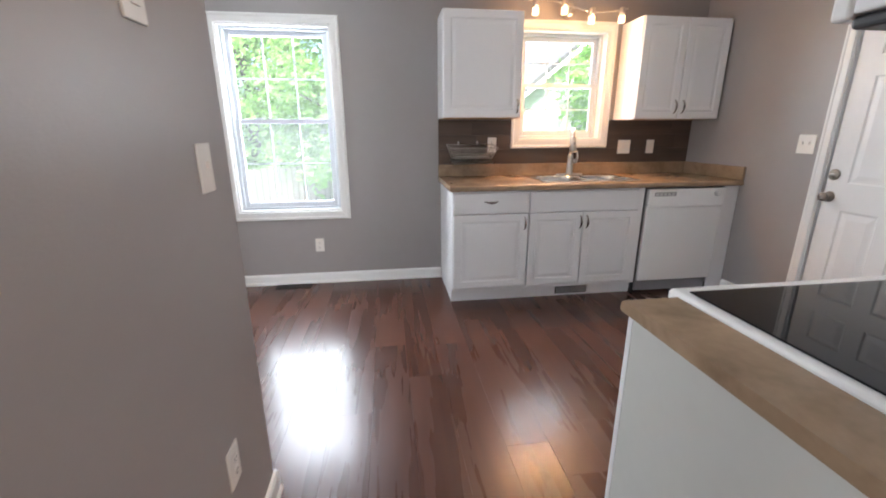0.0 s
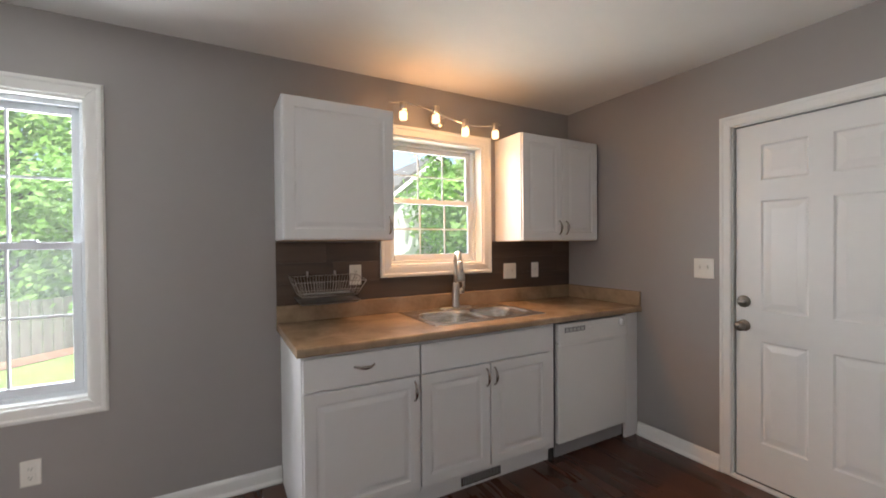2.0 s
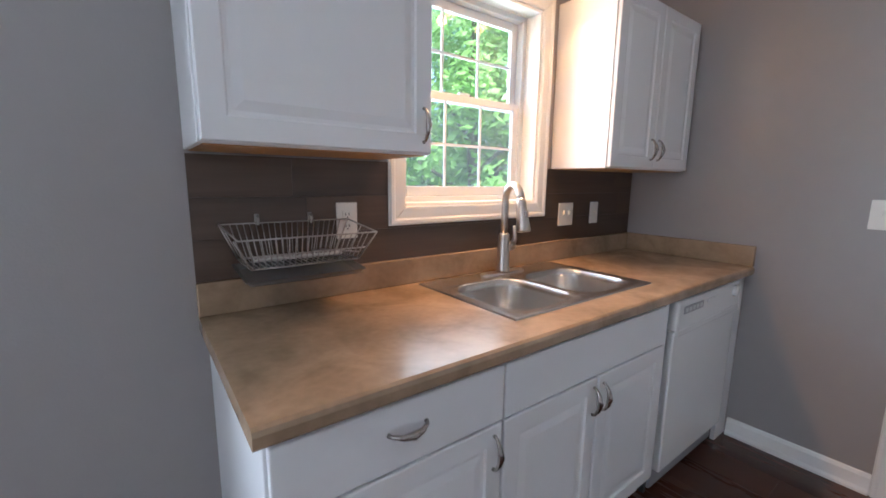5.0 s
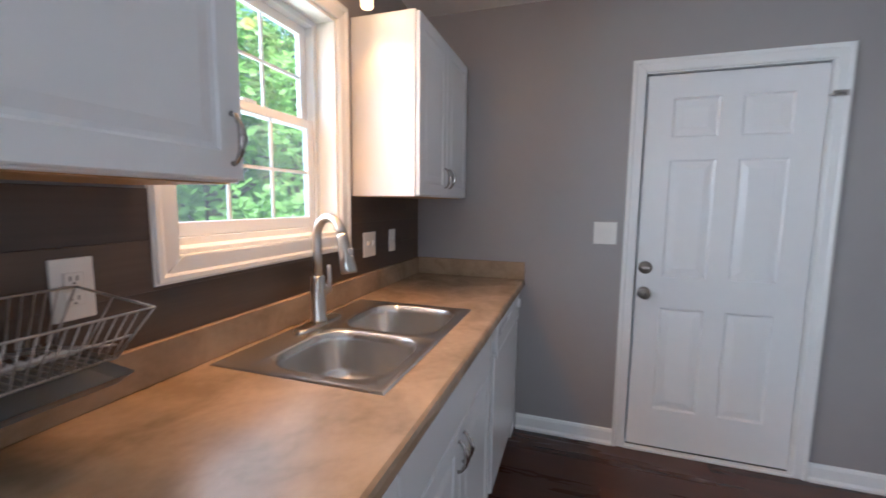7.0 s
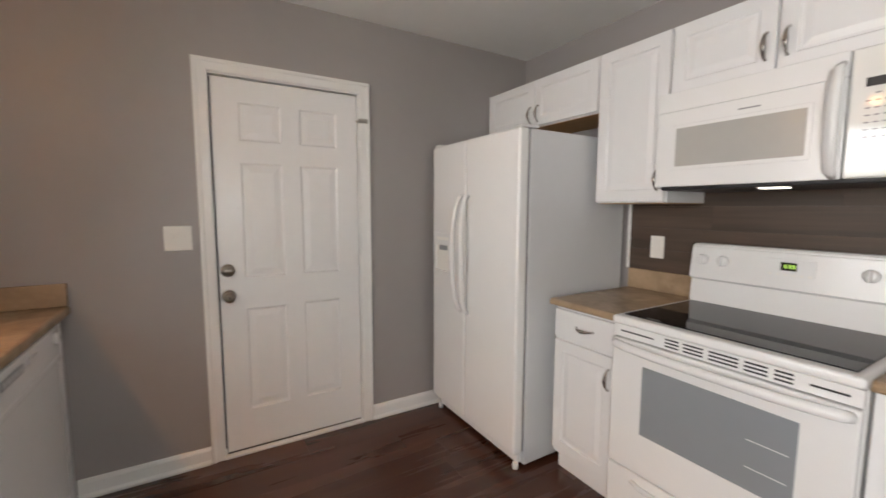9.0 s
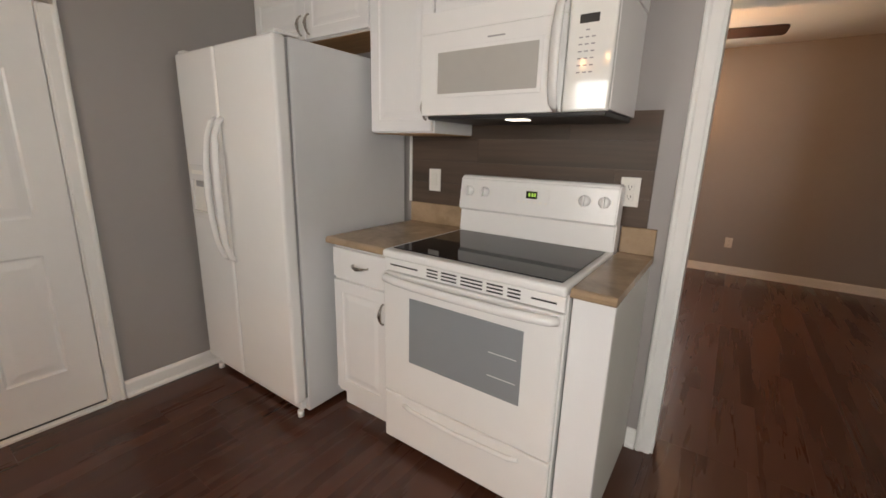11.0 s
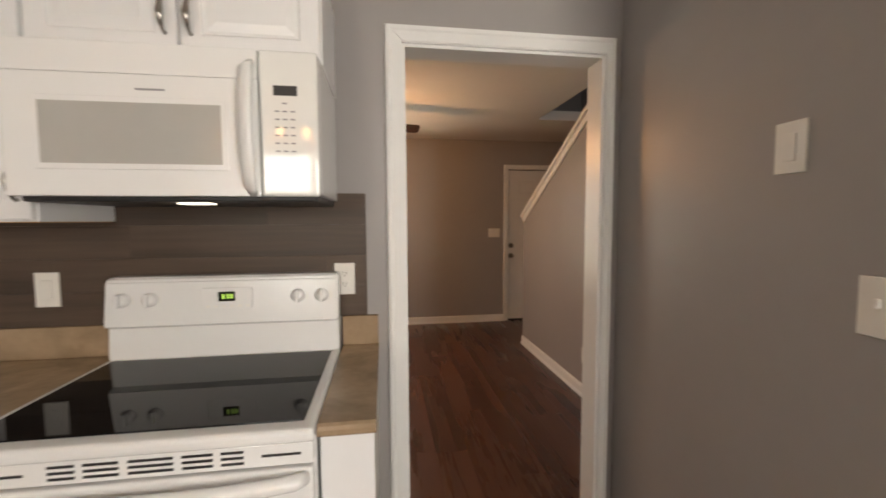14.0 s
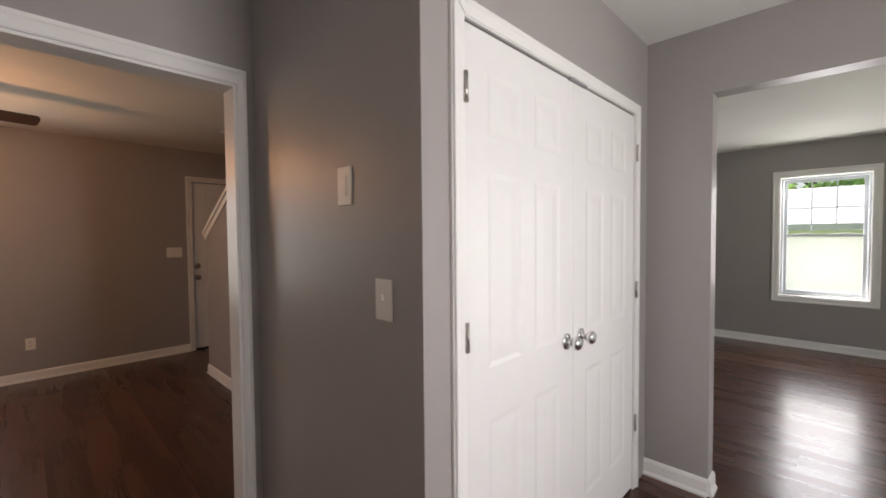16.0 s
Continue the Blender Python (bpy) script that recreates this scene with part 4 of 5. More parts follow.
UN = 3.034
wall_cabinet(0.205, 0.812, 1.389, 2.134, NY - 0.001, UN, -1, [(0.209, 0.808, 0.778, 1.472)], "white wall cabinet with one raised-panel door beside the sink window", "wall cabinets by the sink")
wall_cabinet(1.757, 2.505, 1.381, 2.134, NY - 0.001, UN, -1, [(1.761, 2.129, 2.098, 1.475), (2.133, 2.501, 2.166, 1.475)], "white two-door wall cabinet in the corner by the back door", "wall cabinets by the sink")
wall_cabinet(1.585, EX - 0.006, 1.850, 2.134, 0.001, FS, 1, [(1.589, 2.05, 2.02, 1.925), (2.054, EX - 0.01, 2.085, 1.925)], "low white two-door wall cabinet above the fridge", "wall cabinets by the stove")
wall_cabinet(1.208, 1.584, 1.381, 2.134, 0.001, FS, 1, [(1.212, 1.580, 1.243, 1.485)], "tall white one-door wall cabinet beside the microwave", "wall cabinets by the stove")
wall_cabinet(0.449, 1.207, 1.832, 2.134, 0.001, FS, 1, [(0.453, 0.824, 0.795, 1.937), (0.830, 1.203, 0.860, 1.937)], "low white two-door wall cabinet above the microwave", "wall cabinets by the stove")

# stove-side base unit, worktops and end panel
u = thing("base_cabinet", (1.4, 0.3, 0), "narrow white base cabinet with a drawer between fridge and stove", "cabinet", "base cabinets by the stove")
part("body", carcass(1.212, 1.575, 0.002, 0.602, 0.10, 0.874), CAB, u)
part("toe_kick", box(1.212, 1.575, 0.545, 0.56, 0.001, 0.0995), CAB, u)
d = cab_door(u, 1.218, 1.570, 0.716, 0.858, 0.621, 1, "drawer", False)
pull(d, 1.385, 0.79, 0.621, 1, False)
d = cab_door(u, 1.218, 1.570, 0.128, 0.702, 0.621, 1)
pull(d, 1.248, 0.60, 0.621, 1, True)


def side_top(x0, x1, label):
    th = thing("countertop", ((x0 + x1) / 2, 0.3, 0.875), label, "countertop", "worktops by the stove")
    bm = bmesh.new()
    rolled(bm, x0, x1, -0.642, -0.001, 0.905)
    for v in bm.verts:
        v.co.y = -v.co.y
    bmesh.ops.recalc_face_normals(bm, faces=bm.faces)
    part("worktop", bm, COUNTER, th)
    part("backsplash_lip", box(x0 + 0.001, x1 - 0.001, 0.0012, 0.021, 0.9055, 1.016, bevel=0.003), COUNTER, th)


side_top(1.208, 1.592, "tan laminate worktop between fridge and stove")
side_top(0.306, 0.443, "narrow tan laminate worktop beside the stove")
pn = thing("end_panel", (0.37, 0.3, 0), "white base filler panel under the narrow worktop", "cabinet")
part("front_stile", box(0.312, 0.440, 0.596, 0.615, 0.001, 0.874, bevel=0.002), CAB, pn)
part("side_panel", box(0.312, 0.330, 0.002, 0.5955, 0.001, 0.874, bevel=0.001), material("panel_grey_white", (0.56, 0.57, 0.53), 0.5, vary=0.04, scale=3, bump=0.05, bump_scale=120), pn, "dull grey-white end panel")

# ---------------------------------------------------------------- fridge
fr = thing("refrigerator", (2.05, 0.42, 0), "white side-by-side refrigerator with an ice and water dispenser", "refrigerator")
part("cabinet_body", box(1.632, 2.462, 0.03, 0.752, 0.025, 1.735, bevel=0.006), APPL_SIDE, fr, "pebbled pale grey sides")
part("gasket", box(1.640, 2.454, 0.7525, 0.764, 0.10, 1.728), GREYPL, fr)
SPL = 2.088
for x0, x1, nm in ((1.630, SPL - 0.003, "fridge_door"), (SPL + 0.003, 2.464, "freezer_door")):
    dd = part(nm, box(x0, x1, 0.764, 0.826, 0.095, 1.738, bevel=0.014, seg=3), APPL, fr)
    hx = SPL - 0.032 if nm == "fridge_door" else SPL + 0.032
    sx = -1 if nm == "fridge_door" else 1
    hp = [(hx, 0.826, 0.745), (hx, 0.85, 0.765), (hx + sx * 0.004, 0.872, 0.83), (hx + sx * 0.012, 0.884, 0.95), (hx + sx * 0.016, 0.888, 1.08), (hx + sx * 0.012, 0.884, 1.22), (hx + sx * 0.004, 0.872, 1.34), (hx, 0.85, 1.405), (hx, 0.826, 1.425)]
    part("handle", tube(hp, [0.012, 0.013, 0.0145, 0.0155, 0.016, 0.0155, 0.0145, 0.013, 0.012], 12), APPL, dd)
    if nm == "freezer_door":
        bm = bmesh.new()
        for q in ((2.215, 2.425, 1.125, 1.20), (2.215, 2.425, 0.93, 0.955), (2.215, 2.236, 0.9551, 1.1249), (2.404, 2.425, 0.9551, 1.1249)):
            bx(bm, q[0], q[1], 0.8262, 0.838, q[2], q[3], bevel=0.003)
        ds = part("dispenser", bm, APPL, dd)
        part("recess", box(2.2365, 2.4035, 0.8262, 0.8275, 0.9555, 1.1245), PLATE, dd, "white dispenser recess")
        part("paddle", box(2.275, 2.365, 0.8277, 0.835, 1.092, 1.122, bevel=0.002), GREYPL, dd, "grey dispenser paddle")
        part("drip_tray", box(2.238, 2.402, 0.8277, 0.852, 0.9556, 0.966, bevel=0.003), APPL, dd)
        part("button_strip", box(2.25, 2.39, 0.8382, 0.8388, 1.155, 1.175), PLATE, dd)
part("toe_grille", box(1.66, 2.44, 0.74, 0.775, 0.03, 0.092, bevel=0.003), APPL, fr)
for x in (1.665, 2.43):
    part("hinge_cover", box(x - 0.03, x + 0.03, 0.70, 0.81, 1.7385, 1.753, bevel=0.005), APPL, fr)
    part("roller_foot", tube([(x, 0.78, 0.0), (x, 0.78, 0.032)], 0.016, 10), APPL, fr)

# ---------------------------------------------------------------- stove
st = thing("electric_range", (0.826, 0.35, 0), "white freestanding electric range with a black glass cooktop", "stove")
SX0, SX1 = 0.447, 1.205
part("body", box(SX0, SX1, 0.012, 0.632, 0.03, 0.880, bevel=0.004), APPL, st)
tp = part("cooktop_frame", box(SX0 - 0.002, SX1 + 0.002, 0.07, 0.672, 0.8805, 0.914, bevel=0.012, seg=3), APPL, st)
gt = part("cooktop_glass", box(SX0 + 0.025, SX1 - 0.025, 0.118, 0.630, 0.9142, 0.9180, bevel=0.0015), BLACKGLASS, st, "black ceramic glass")
# backguard, leaning back a little
bm = bmesh.new()
gp = [(0.018, 0.885), (0.098, 0.912), (0.088, 1.018), (0.112, 1.030), (0.092, 1.178), (0.078, 1.190), (0.018, 1.190)]
a = [bm.verts.new((SX0, y, z)) for y, z in gp]
b = [bm.verts.new((SX1, y, z)) for y, z in gp]
for k in range(len(gp)):
    bm.faces.new((a[k], a[(k + 1) % len(gp)], b[(k + 1) % len(gp)], b[k]))
bm.faces.new(a[::-1])
bm.faces.new(b)
bmesh.ops.recalc_face_normals(bm, faces=bm.faces)
bmesh.ops.bevel(bm, geom=[e for e in bm.edges if abs(e.verts[0].co.z - e.verts[1].co.z) > 0.002 or e.verts[0].co.z > 1.15], offset=0.006, segments=2, affect="EDGES")
part("backguard", bm, APPL, st)
SLOPE = Vector((0, 0.148, 0.020)).normalized()


def on_guard(x, z, out):
    y = 0.112 - (z - 1.030) * 0.020 / 0.148
    return Vector((x, y, z)) + SLOPE * out


for x in (0.503, 0.584, 1.063, 1.148):
    c0 = on_guard(x, 1.117, 0.001)
    kn = part("knob", lathe(bmesh.new(), c0, SLOPE, [(0, 0.024), (0.005, 0.024), (0.007, 0.021), (0.017, 0.019), (0.020, 0.016), (0.0205, 0)]), APPL, st)
    part("knob_grip", box(x - 0.0055, x + 0.0055, c0.y + 0.012, c0.y + 0.036, c0.z - 0.021, c0.z + 0.024, bevel=0.003), APPL, kn)
    part("knob_mark", box(x - 0.0335, x - 0.029, c0.y + 0.0012, c0.y + 0.002, c0.z - 0.012, c0.z + 0.012), PLATE, kn)
c0 = on_guard(0.815, 1.115, 0.0)
cp = part("clock_panel", box(0.735, 0.897, c0.y + 0.001, c0.y + 0.005, 1.078, 1.152, bevel=0.002), APPL, st)
DARKGLASS = material("display_glass", (0.012, 0.014, 0.010), 0.1)
part("display", box(0.793, 0.846, c0.y + 0.0052, c0.y + 0.0065, 1.105, 1.138), DARKGLASS, cp)
DIGIT = glow("green_digits", (0.45, 0.75, 0.12), 0.16)
for k, x in enumerate((0.830, 0.815, 0.803)):
    part("digit", box(x - 0.004, x + 0.004, c0.y + 0.0066, c0.y + 0.0071, 1.114, 1.130), DIGIT, cp)
for k in range(6):
    part("button", box(0.745 + k * 0.026, 0.757 + k * 0.026, c0.y + 0.0052, c0.y + 0.0062, 1.084, 1.092), PLATE, cp)
part("name_bar", box(0.775, 0.865, c0.y + 0.0045, c0.y + 0.0055, 1.052, 1.058), GREYPL, st, "small grey name bar")
# vent trim, door and drawer
vt = part("vent_trim", box(SX0 + 0.002, SX1 - 0.002, 0.633, 0.660, 0.828, 0.879, bevel=0.003), APPL, st)
for g0, g1 in ((0.475, 0.56), (0.598, 0.645), (0.662, 0.725), (0.742, 0.832), (0.850, 0.918), (0.934, 0.985), (1.03, 1.17)):
    n = 1 if g0 in (0.475, 1.03) else 3
    for k in range(n):
        z = 0.851 if n == 1 else 0.838 + k * 0.013
        part("vent_slot", box(g0, g1, 0.6602, 0.6612, z, z + 0.006), BLACK, vt)
od = part("oven_door", box(SX0 + 0.002, SX1 - 0.002, 0.633, 0.668, 0.282, 0.822, bevel=0.008, seg=3), APPL, st)
part("oven_window", box(0.572, 1.062, 0.6682, 0.6705, 0.455, 0.735, bevel=0.001), OVENGLASS, od, "grey tinted oven window")
for z in (0.53, 0.62):
    part("rack_line", box(0.59, 0.70, 0.6706, 0.6712, z, z + 0.003), APPL_SIDE, od)
hp = [(SX0 + 0.02, 0.668, 0.800), (SX0 + 0.035, 0.690, 0.804), (SX0 + 0.10, 0.699, 0.802), (0.64, 0.703, 0.799), (0.826, 0.704, 0.798), (1.01, 0.703, 0.799), (SX1 - 0.10, 0.699, 0.802), (SX1 - 0.035, 0.690, 0.804), (SX1 - 0.02, 0.668, 0.800)]
part("handle", tube(hp, [0.016, 0.0175, 0.0175, 0.017, 0.017, 0.017, 0.0175, 0.0175, 0.016], 16), APPL, od)
dwr = part("storage_drawer", box(SX0 + 0.002, SX1 - 0.002, 0.633, 0.664, 0.045, 0.274, bevel=0.008, seg=3), APPL, st)
part("drawer_grip", tube([(0.56, 0.664, 0.238), (0.60, 0.672, 0.232), (0.826, 0.676, 0.226), (1.05, 0.672, 0.232), (1.09, 0.664, 0.238)], 0.010, 10), APPL, dwr)
for x in (SX0 + 0.04, SX1 - 0.04):
    for y in (0.08, 0.58):
        part("foot", tube([(x, y, 0.0), (x, y, 0.031)], 0.014, 8), BLACK, st)

# ---------------------------------------------------------------- microwave
mw = thing("microwave", (0.83, 0.2, 1.445), "white over-the-range microwave with a grey window hung under the cabinet", "microwave")
part("body", box(0.452, 1.203, 0.003, 0.392, 1.452, 1.8305, bevel=0.004), APPL, mw)
part("underside", box(0.462, 1.193, 0.02, 0.40, 1.432, 1.4515, bevel=0.006), BLACK, mw, "black vented underside")
LAMPG = glow("hood_lamp_glass", (1.0, 0.93, 0.8), 0.9)
part("task_lamp", box(0.77, 0.85, 0.29, 0.35, 1.428, 1.4318, bevel=0.001), LAMPG, mw, "lit task lamp lens")
part("top_grille", box(0.606, 1.205, 0.393, 0.427, 1.7525, 1.830, bevel=0.002), APPL, mw)
dd = part("door", box(0.606, 1.205, 0.393, 0.428, 1.4455, 1.752, bevel=0.003), APPL, mw)
part("window_frame", box(0.682, 1.135, 0.4282, 0.431, 1.512, 1.695, bevel=0.002), APPL, dd)
part("window_screen", box(0.697, 1.120, 0.4312, 0.4325, 1.527, 1.680), MWGLASS, dd, "grey dotted microwave window")
part("name_bar", box(0.83, 0.90, 0.4284, 0.4292, 1.712, 1.717), GREYPL, dd, "small grey name bar")
hx = 0.628
part("handle", tube([(hx, 0.428, 1.458), (hx, 0.448, 1.470), (hx, 0.462, 1.53), (hx, 0.468, 1.62), (hx, 0.462, 1.71), (hx, 0.448, 1.775), (hx, 0.425, 1.79)], [0.019, 0.022, 0.025, 0.025, 0.025, 0.022, 0.019], 16, 0.55), APPL, dd)
PANELW = material("glossy_panel_white", (0.80, 0.80, 0.77), 0.06, vary=0.02, scale=3, coat=0.6)
cp = part("control_panel", box(0.452, 0.603, 0.393, 0.427, 1.4455, 1.830, bevel=0.008, seg=3), PANELW, mw)
part("display", box(0.505, 0.566, 0.4272, 0.4285, 1.712, 1.738), BLACK, cp)
for r in range(7):
    for k in range(3):
        if r != 0 or k == 1:
            part("key_mark", box(0.512 + k * 0.020, 0.524 + k * 0.020, 0.4272, 0.4278, 1.690 - r * 0.021, 1.694 - r * 0.021), GREYPL, cp)

# ---------------------------------------------------------------- dish rack
rk = thing("dish_rack", (0.5, 3.24, 1.02), "wire dish rack with a drip tray hung on the backsplash", "dish rack")
RX0, RX1, RB, RF = 0.272, 0.665, NY - 0.026, 3.095
W1, W2 = 0.0025, 0.0016


def wire(pts, r, name="wire"):
    part(name, tube(pts, r, 6), RACK, rk)


wire([(RX0, RB, 1.182), (RX1, RB, 1.182)], W1, "top_rail")
wire([(RX0 + 0.01, RF, 1.160), (RX1, RF, 1.160)], W1, "front_rail")
wire([(RX0, RB, 1.182), (RX0 + 0.01, RF, 1.160)], W1, "side_rail")
wire([(RX1, RB, 1.182), (RX1, RF, 1.160)], W1, "side_rail")
B0, B1, BF, BZ = RX0 + 0.045, RX1 - 0.045, RF + 0.040, 1.076
wire([(B0, RB, BZ), (B1, RB, BZ), (B1, BF, BZ), (B0, BF, BZ), (B0, RB, BZ)], W1, "base_rail")
for x in (RX0, RX1):
    bxx = B0 if x == RX0 else B1
    wire([(x, RB, 1.182), (bxx, RB, BZ)], W1, "end_wire")
    wire([(x, RF, 1.160), (bxx, BF, BZ)], W1, "end_wire")
    wire([(x, (RB + RF) / 2, 1.171), (bxx, (RB + BF) / 2, BZ)], W2, "end_wire")
for k in range(20):
    f = (k + 0.5) / 20
    xt, xb = RX0 + (RX1 - RX0) * (0.05 + 0.9 * f), B0 + (B1 - B0) * f
    wire([(xt, RB, 1.182), (xb, RB + 0.0, BZ + 0.01), (xb, RB - 0.03, BZ), (xb, BF, BZ), (xt, RF, 1.160)], W2, "plate_wire")
tray = bmesh.new()
loft(tray, [rrect(B0 - 0.02, B1 + 0.02, BF - 0.02, RB + 0.002, 0.012, 1.064), rrect(B0 - 0.005, B1 + 0.005, BF - 0.005, RB - 0.01, 0.012, 1.048)], True)
loft(tray, [rrect(B0 - 0.018, B1 + 0.018, BF - 0.018, RB, 0.012, 1.0645), rrect(B0 - 0.003, B1 + 0.003, BF - 0.003, RB - 0.012, 0.012, 1.050)], True)
for v in tray.verts:
    v.co.z -= 0.016 * (RB - v.co.y) / (RB - BF)
part("drip_tray", tray, TRAY, rk, "dark grey drip tray")
RESTW = material("clear_plastic_rest", (0.62, 0.60, 0.56), 0.25, vary=0.1, scale=30)
rest = [(B0 + 0.02 + 0.26 * k / 36, (RB + BF) / 2 - 0.012, BZ + 0.010) for k in range(37)]
part("plate_rest", tube(rest, [0.0045 if k % 2 else 0.0085 for k in range(37)], 8), RESTW, rk, "ribbed clear plastic plate rest")
for x0 in (B1 - 0.085, B1 - 0.055):
    wire([(x0, RB - 0.01, BZ + 0.012), (B1 + 0.01, BF + 0.015, BZ + 0.018)], W1, "cutlery_rest")
wire([(B0 - 0.02, BF - 0.012, 1.112), (B1 + 0.02, BF - 0.012, 1.112)], W1, "mid_rail")
for x in (0.378, 0.540):
    part("hook", tube([(x, NY - 0.013, 1.200), (x, NY - 0.022, 1.203), (x, RB - 0.006, 1.195), (x, RB - 0.005, 1.179), (x, RB + 0.003, 1.177)], 0.0035, 8), RACK, rk, "wall hook")
    part("hook_plate", box(x - 0.007, x + 0.007, NY - 0.0125, NY - 0.0095, 1.184, 1.208, bevel=0.001, seg=1), RACK, rk)


# ---------------------------------------------------------------- plates on the walls
def plate(x, y, z, face, w, h, kind, label, name):
    """face: 'n', 'e', 's', 'w': the wall it hangs on. Built flat, then turned."""
    turn = {"n": 0, "e": -90, "s": 180, "w": 90}[face]
    m = pose(x, y, z, 0, 0, turn)
    th = thing(name, (x, y, z), label, "outlet" if "outlet" in name else "switch")

    def add(nm, bm, mat, parent=None):
        bm.transform(m)
        return part(nm, bm, mat, parent or th)
    add("plate", box(-w / 2, w / 2, -0.006, 0.0, -h / 2, h / 2, bevel=0.0025), PLATE)
    n = max(1, round(w / 0.07)) if kind != "blank" else 0
    for k in range(n):
        cx = (k - (n - 1) / 2) * 0.046
        if kind == "toggle":
            add("toggle", box(cx - 0.004, cx + 0.004, -0.016, -0.006, -0.002, 0.018, bevel=0.002), PLATE)
            add("toggle_slot", box(cx - 0.006, cx + 0.006, -0.0072, -0.0062, -0.013, 0.013), PLATE)
        elif kind == "rocker":
            add("rocker", box(cx - 0.016, cx + 0.016, -0.009, -0.006, -0.033, 0.033, bevel=0.002), PLATE)
        elif kind == "outlet":
            for sz in (-0.02, 0.02):
                so = add("socket", box(cx - 0.017, cx + 0.017, -0.0085, -0.006, sz - 0.014, sz + 0.014, bevel=0.002), PLATE)
                for sx in (-0.006, 0.006):
                    add("slot", box(cx + sx - 0.0012, cx + sx + 0.0012, -0.0092, -0.0086, sz - 0.003, sz + 0.007), SLOT, so)
                add("slot", box(cx - 0.002, cx + 0.002, -0.0092, -0.0086, sz - 0.010, sz - 0.006), SLOT, so)
    for sz in ((-h / 2 + 0.012, h / 2 - 0.012) if kind == "toggle" else (0.0,)):
        if kind in ("toggle", "outlet"):
            add("screw", box(-0.002, 0.002, -0.0068, -0.0062, sz - 0.002, sz + 0.002), PLATE)
    return th


PB = NY - 0.0095
plate(0.668, PB, 1.175, "n", 0.076, 0.125, "outlet", "white duplex outlet in the plank backsplash", "outlet")
plate(1.884, PB, 1.152, "n", 0.118, 0.118, "toggle", "white two-gang switch plate in the backsplash", "switch_plate")
plate(2.136, PB, 1.152, "n", 0.072, 0.118, "toggle", "white single switch plate in the backsplash", "switch_plate")
plate(-0.835, NY, 0.345, "n", 0.072, 0.116, "outlet", "white duplex outlet low on the grey wall", "outlet")
plate(EX, 2.232, 1.200, "e", 0.118, 0.122, "toggle", "white two-gang switch plate beside the back door", "switch_plate")
plate(1.43, 0.0095, 1.147, "s", 0.076, 0.12, "rocker", "white plate in the backsplash beside the stove", "outlet")
plate(0.430, 0.0095, 1.160, "s", 0.076, 0.12, "outlet", "white duplex outlet in the backsplash beside the stove", "outlet")
plate(SX, 0.728, 1.549, "w", 0.078, 0.124, "rocker", "white dimmer plate high on the grey wall", "switch_plate")
plate(SX, 0.926, 1.201, "w", 0.076, 0.122, "toggle", "white switch plate on the grey wall", "switch_plate")
plate(SX, 0.80, 0.40, "w", 0.072, 0.118, "outlet", "white outlet low on the grey wall", "outlet")
plate(-1.205, LY, 1.210, "s", 0.16, 0.118, "toggle", "white three-gang switch plate beside the front door", "switch_plate")
plate(0.02, LY, 0.36, "s", 0.072, 0.116, "outlet", "white outlet low on the living room wall", "outlet")
plate(SWX, -1.32, 0.32, "w", 0.072, 0.116, "outlet", "white outlet low on the stair wall", "outlet")

# floor register under the tall window
fv = thing("floor_vent", (-1.065, 3.25, 0), "dark brown metal floor register under the window", "vent")
part("frame", box(-1.215, -0.915, 3.20, 3.305, 0.001, 0.006, bevel=0.002), VENT, fv)
for k in range(18):
    x = -1.20 + k * 0.0158
    part("slat", box(x, x + 0.006, 3.212, 3.293, 0.0062, 0.0085), VENT, fv)

# ---------------------------------------------------------------- track light over the sink
tl = thing("track_light", (1.27, NY - 0.02, 2.22), "nickel wave-bar light with four lit frosted glass heads", "wall light")
part("canopy", lathe(bmesh.new(), (1.262, NY - 0.001, 2.222), (0, -1, 0), [(0, 0.058), (0.016, 0.058), (0.024, 0.05), (0.025, 0)], 24), NICKEL, tl)
part("stem", tube([(1.262, NY - 0.02, 2.222), (1.262, 3.222, 2.218)], 0.009, 10), NICKEL, tl)
HEADS = [(0.952, 2.25), (1.187, 2.262), (1.415, 2.205), (1.668, 2.216)]
bar = [(0.86 + 0.86 * k / 20, 3.215, 2.236 + 0.030 * math.cos((0.86 * k / 20 - 0.16) * 7.2) - 0.024 * k / 20) for k in range(21)]
part("bar", tube(bar, 0.0065, 10), NICKEL, tl)
for x, zt in HEADS:
    hd = part("head", lathe(bmesh.new(), (x, 3.205, zt + 0.012), (0, 0, -1), [(0, 0.012), (0.004, 0.022), (0.058, 0.023), (0.060, 0.02)], 18), NICKEL, tl)
    sh = part("shade", lathe(bmesh.new(), (x, 3.205, zt - 0.049), (0, 0, -1), [(0, 0.021), (0.004, 0.025), (0.044, 0.025), (0.050, 0.021), (0.051, 0)], 18), BULB, hd, "lit frosted glass shade")
for x, zt in HEADS:
    ob = lamp("sink_light_bulb", "SPOT", look((x, 3.20, zt - 0.105), (x - 0.05, 2.95, 0.92)), 5.8 if x < 1.6 else 1.6, WARM, 0.018)
    ob.data.spot_size, ob.data.spot_blend = radians(104), 0.55
    lamp("sink_light_glow", "POINT", pose(x, 3.135, zt - 0.085), 0.36 if x < 1.6 else 0.08, WARM, 0.025)

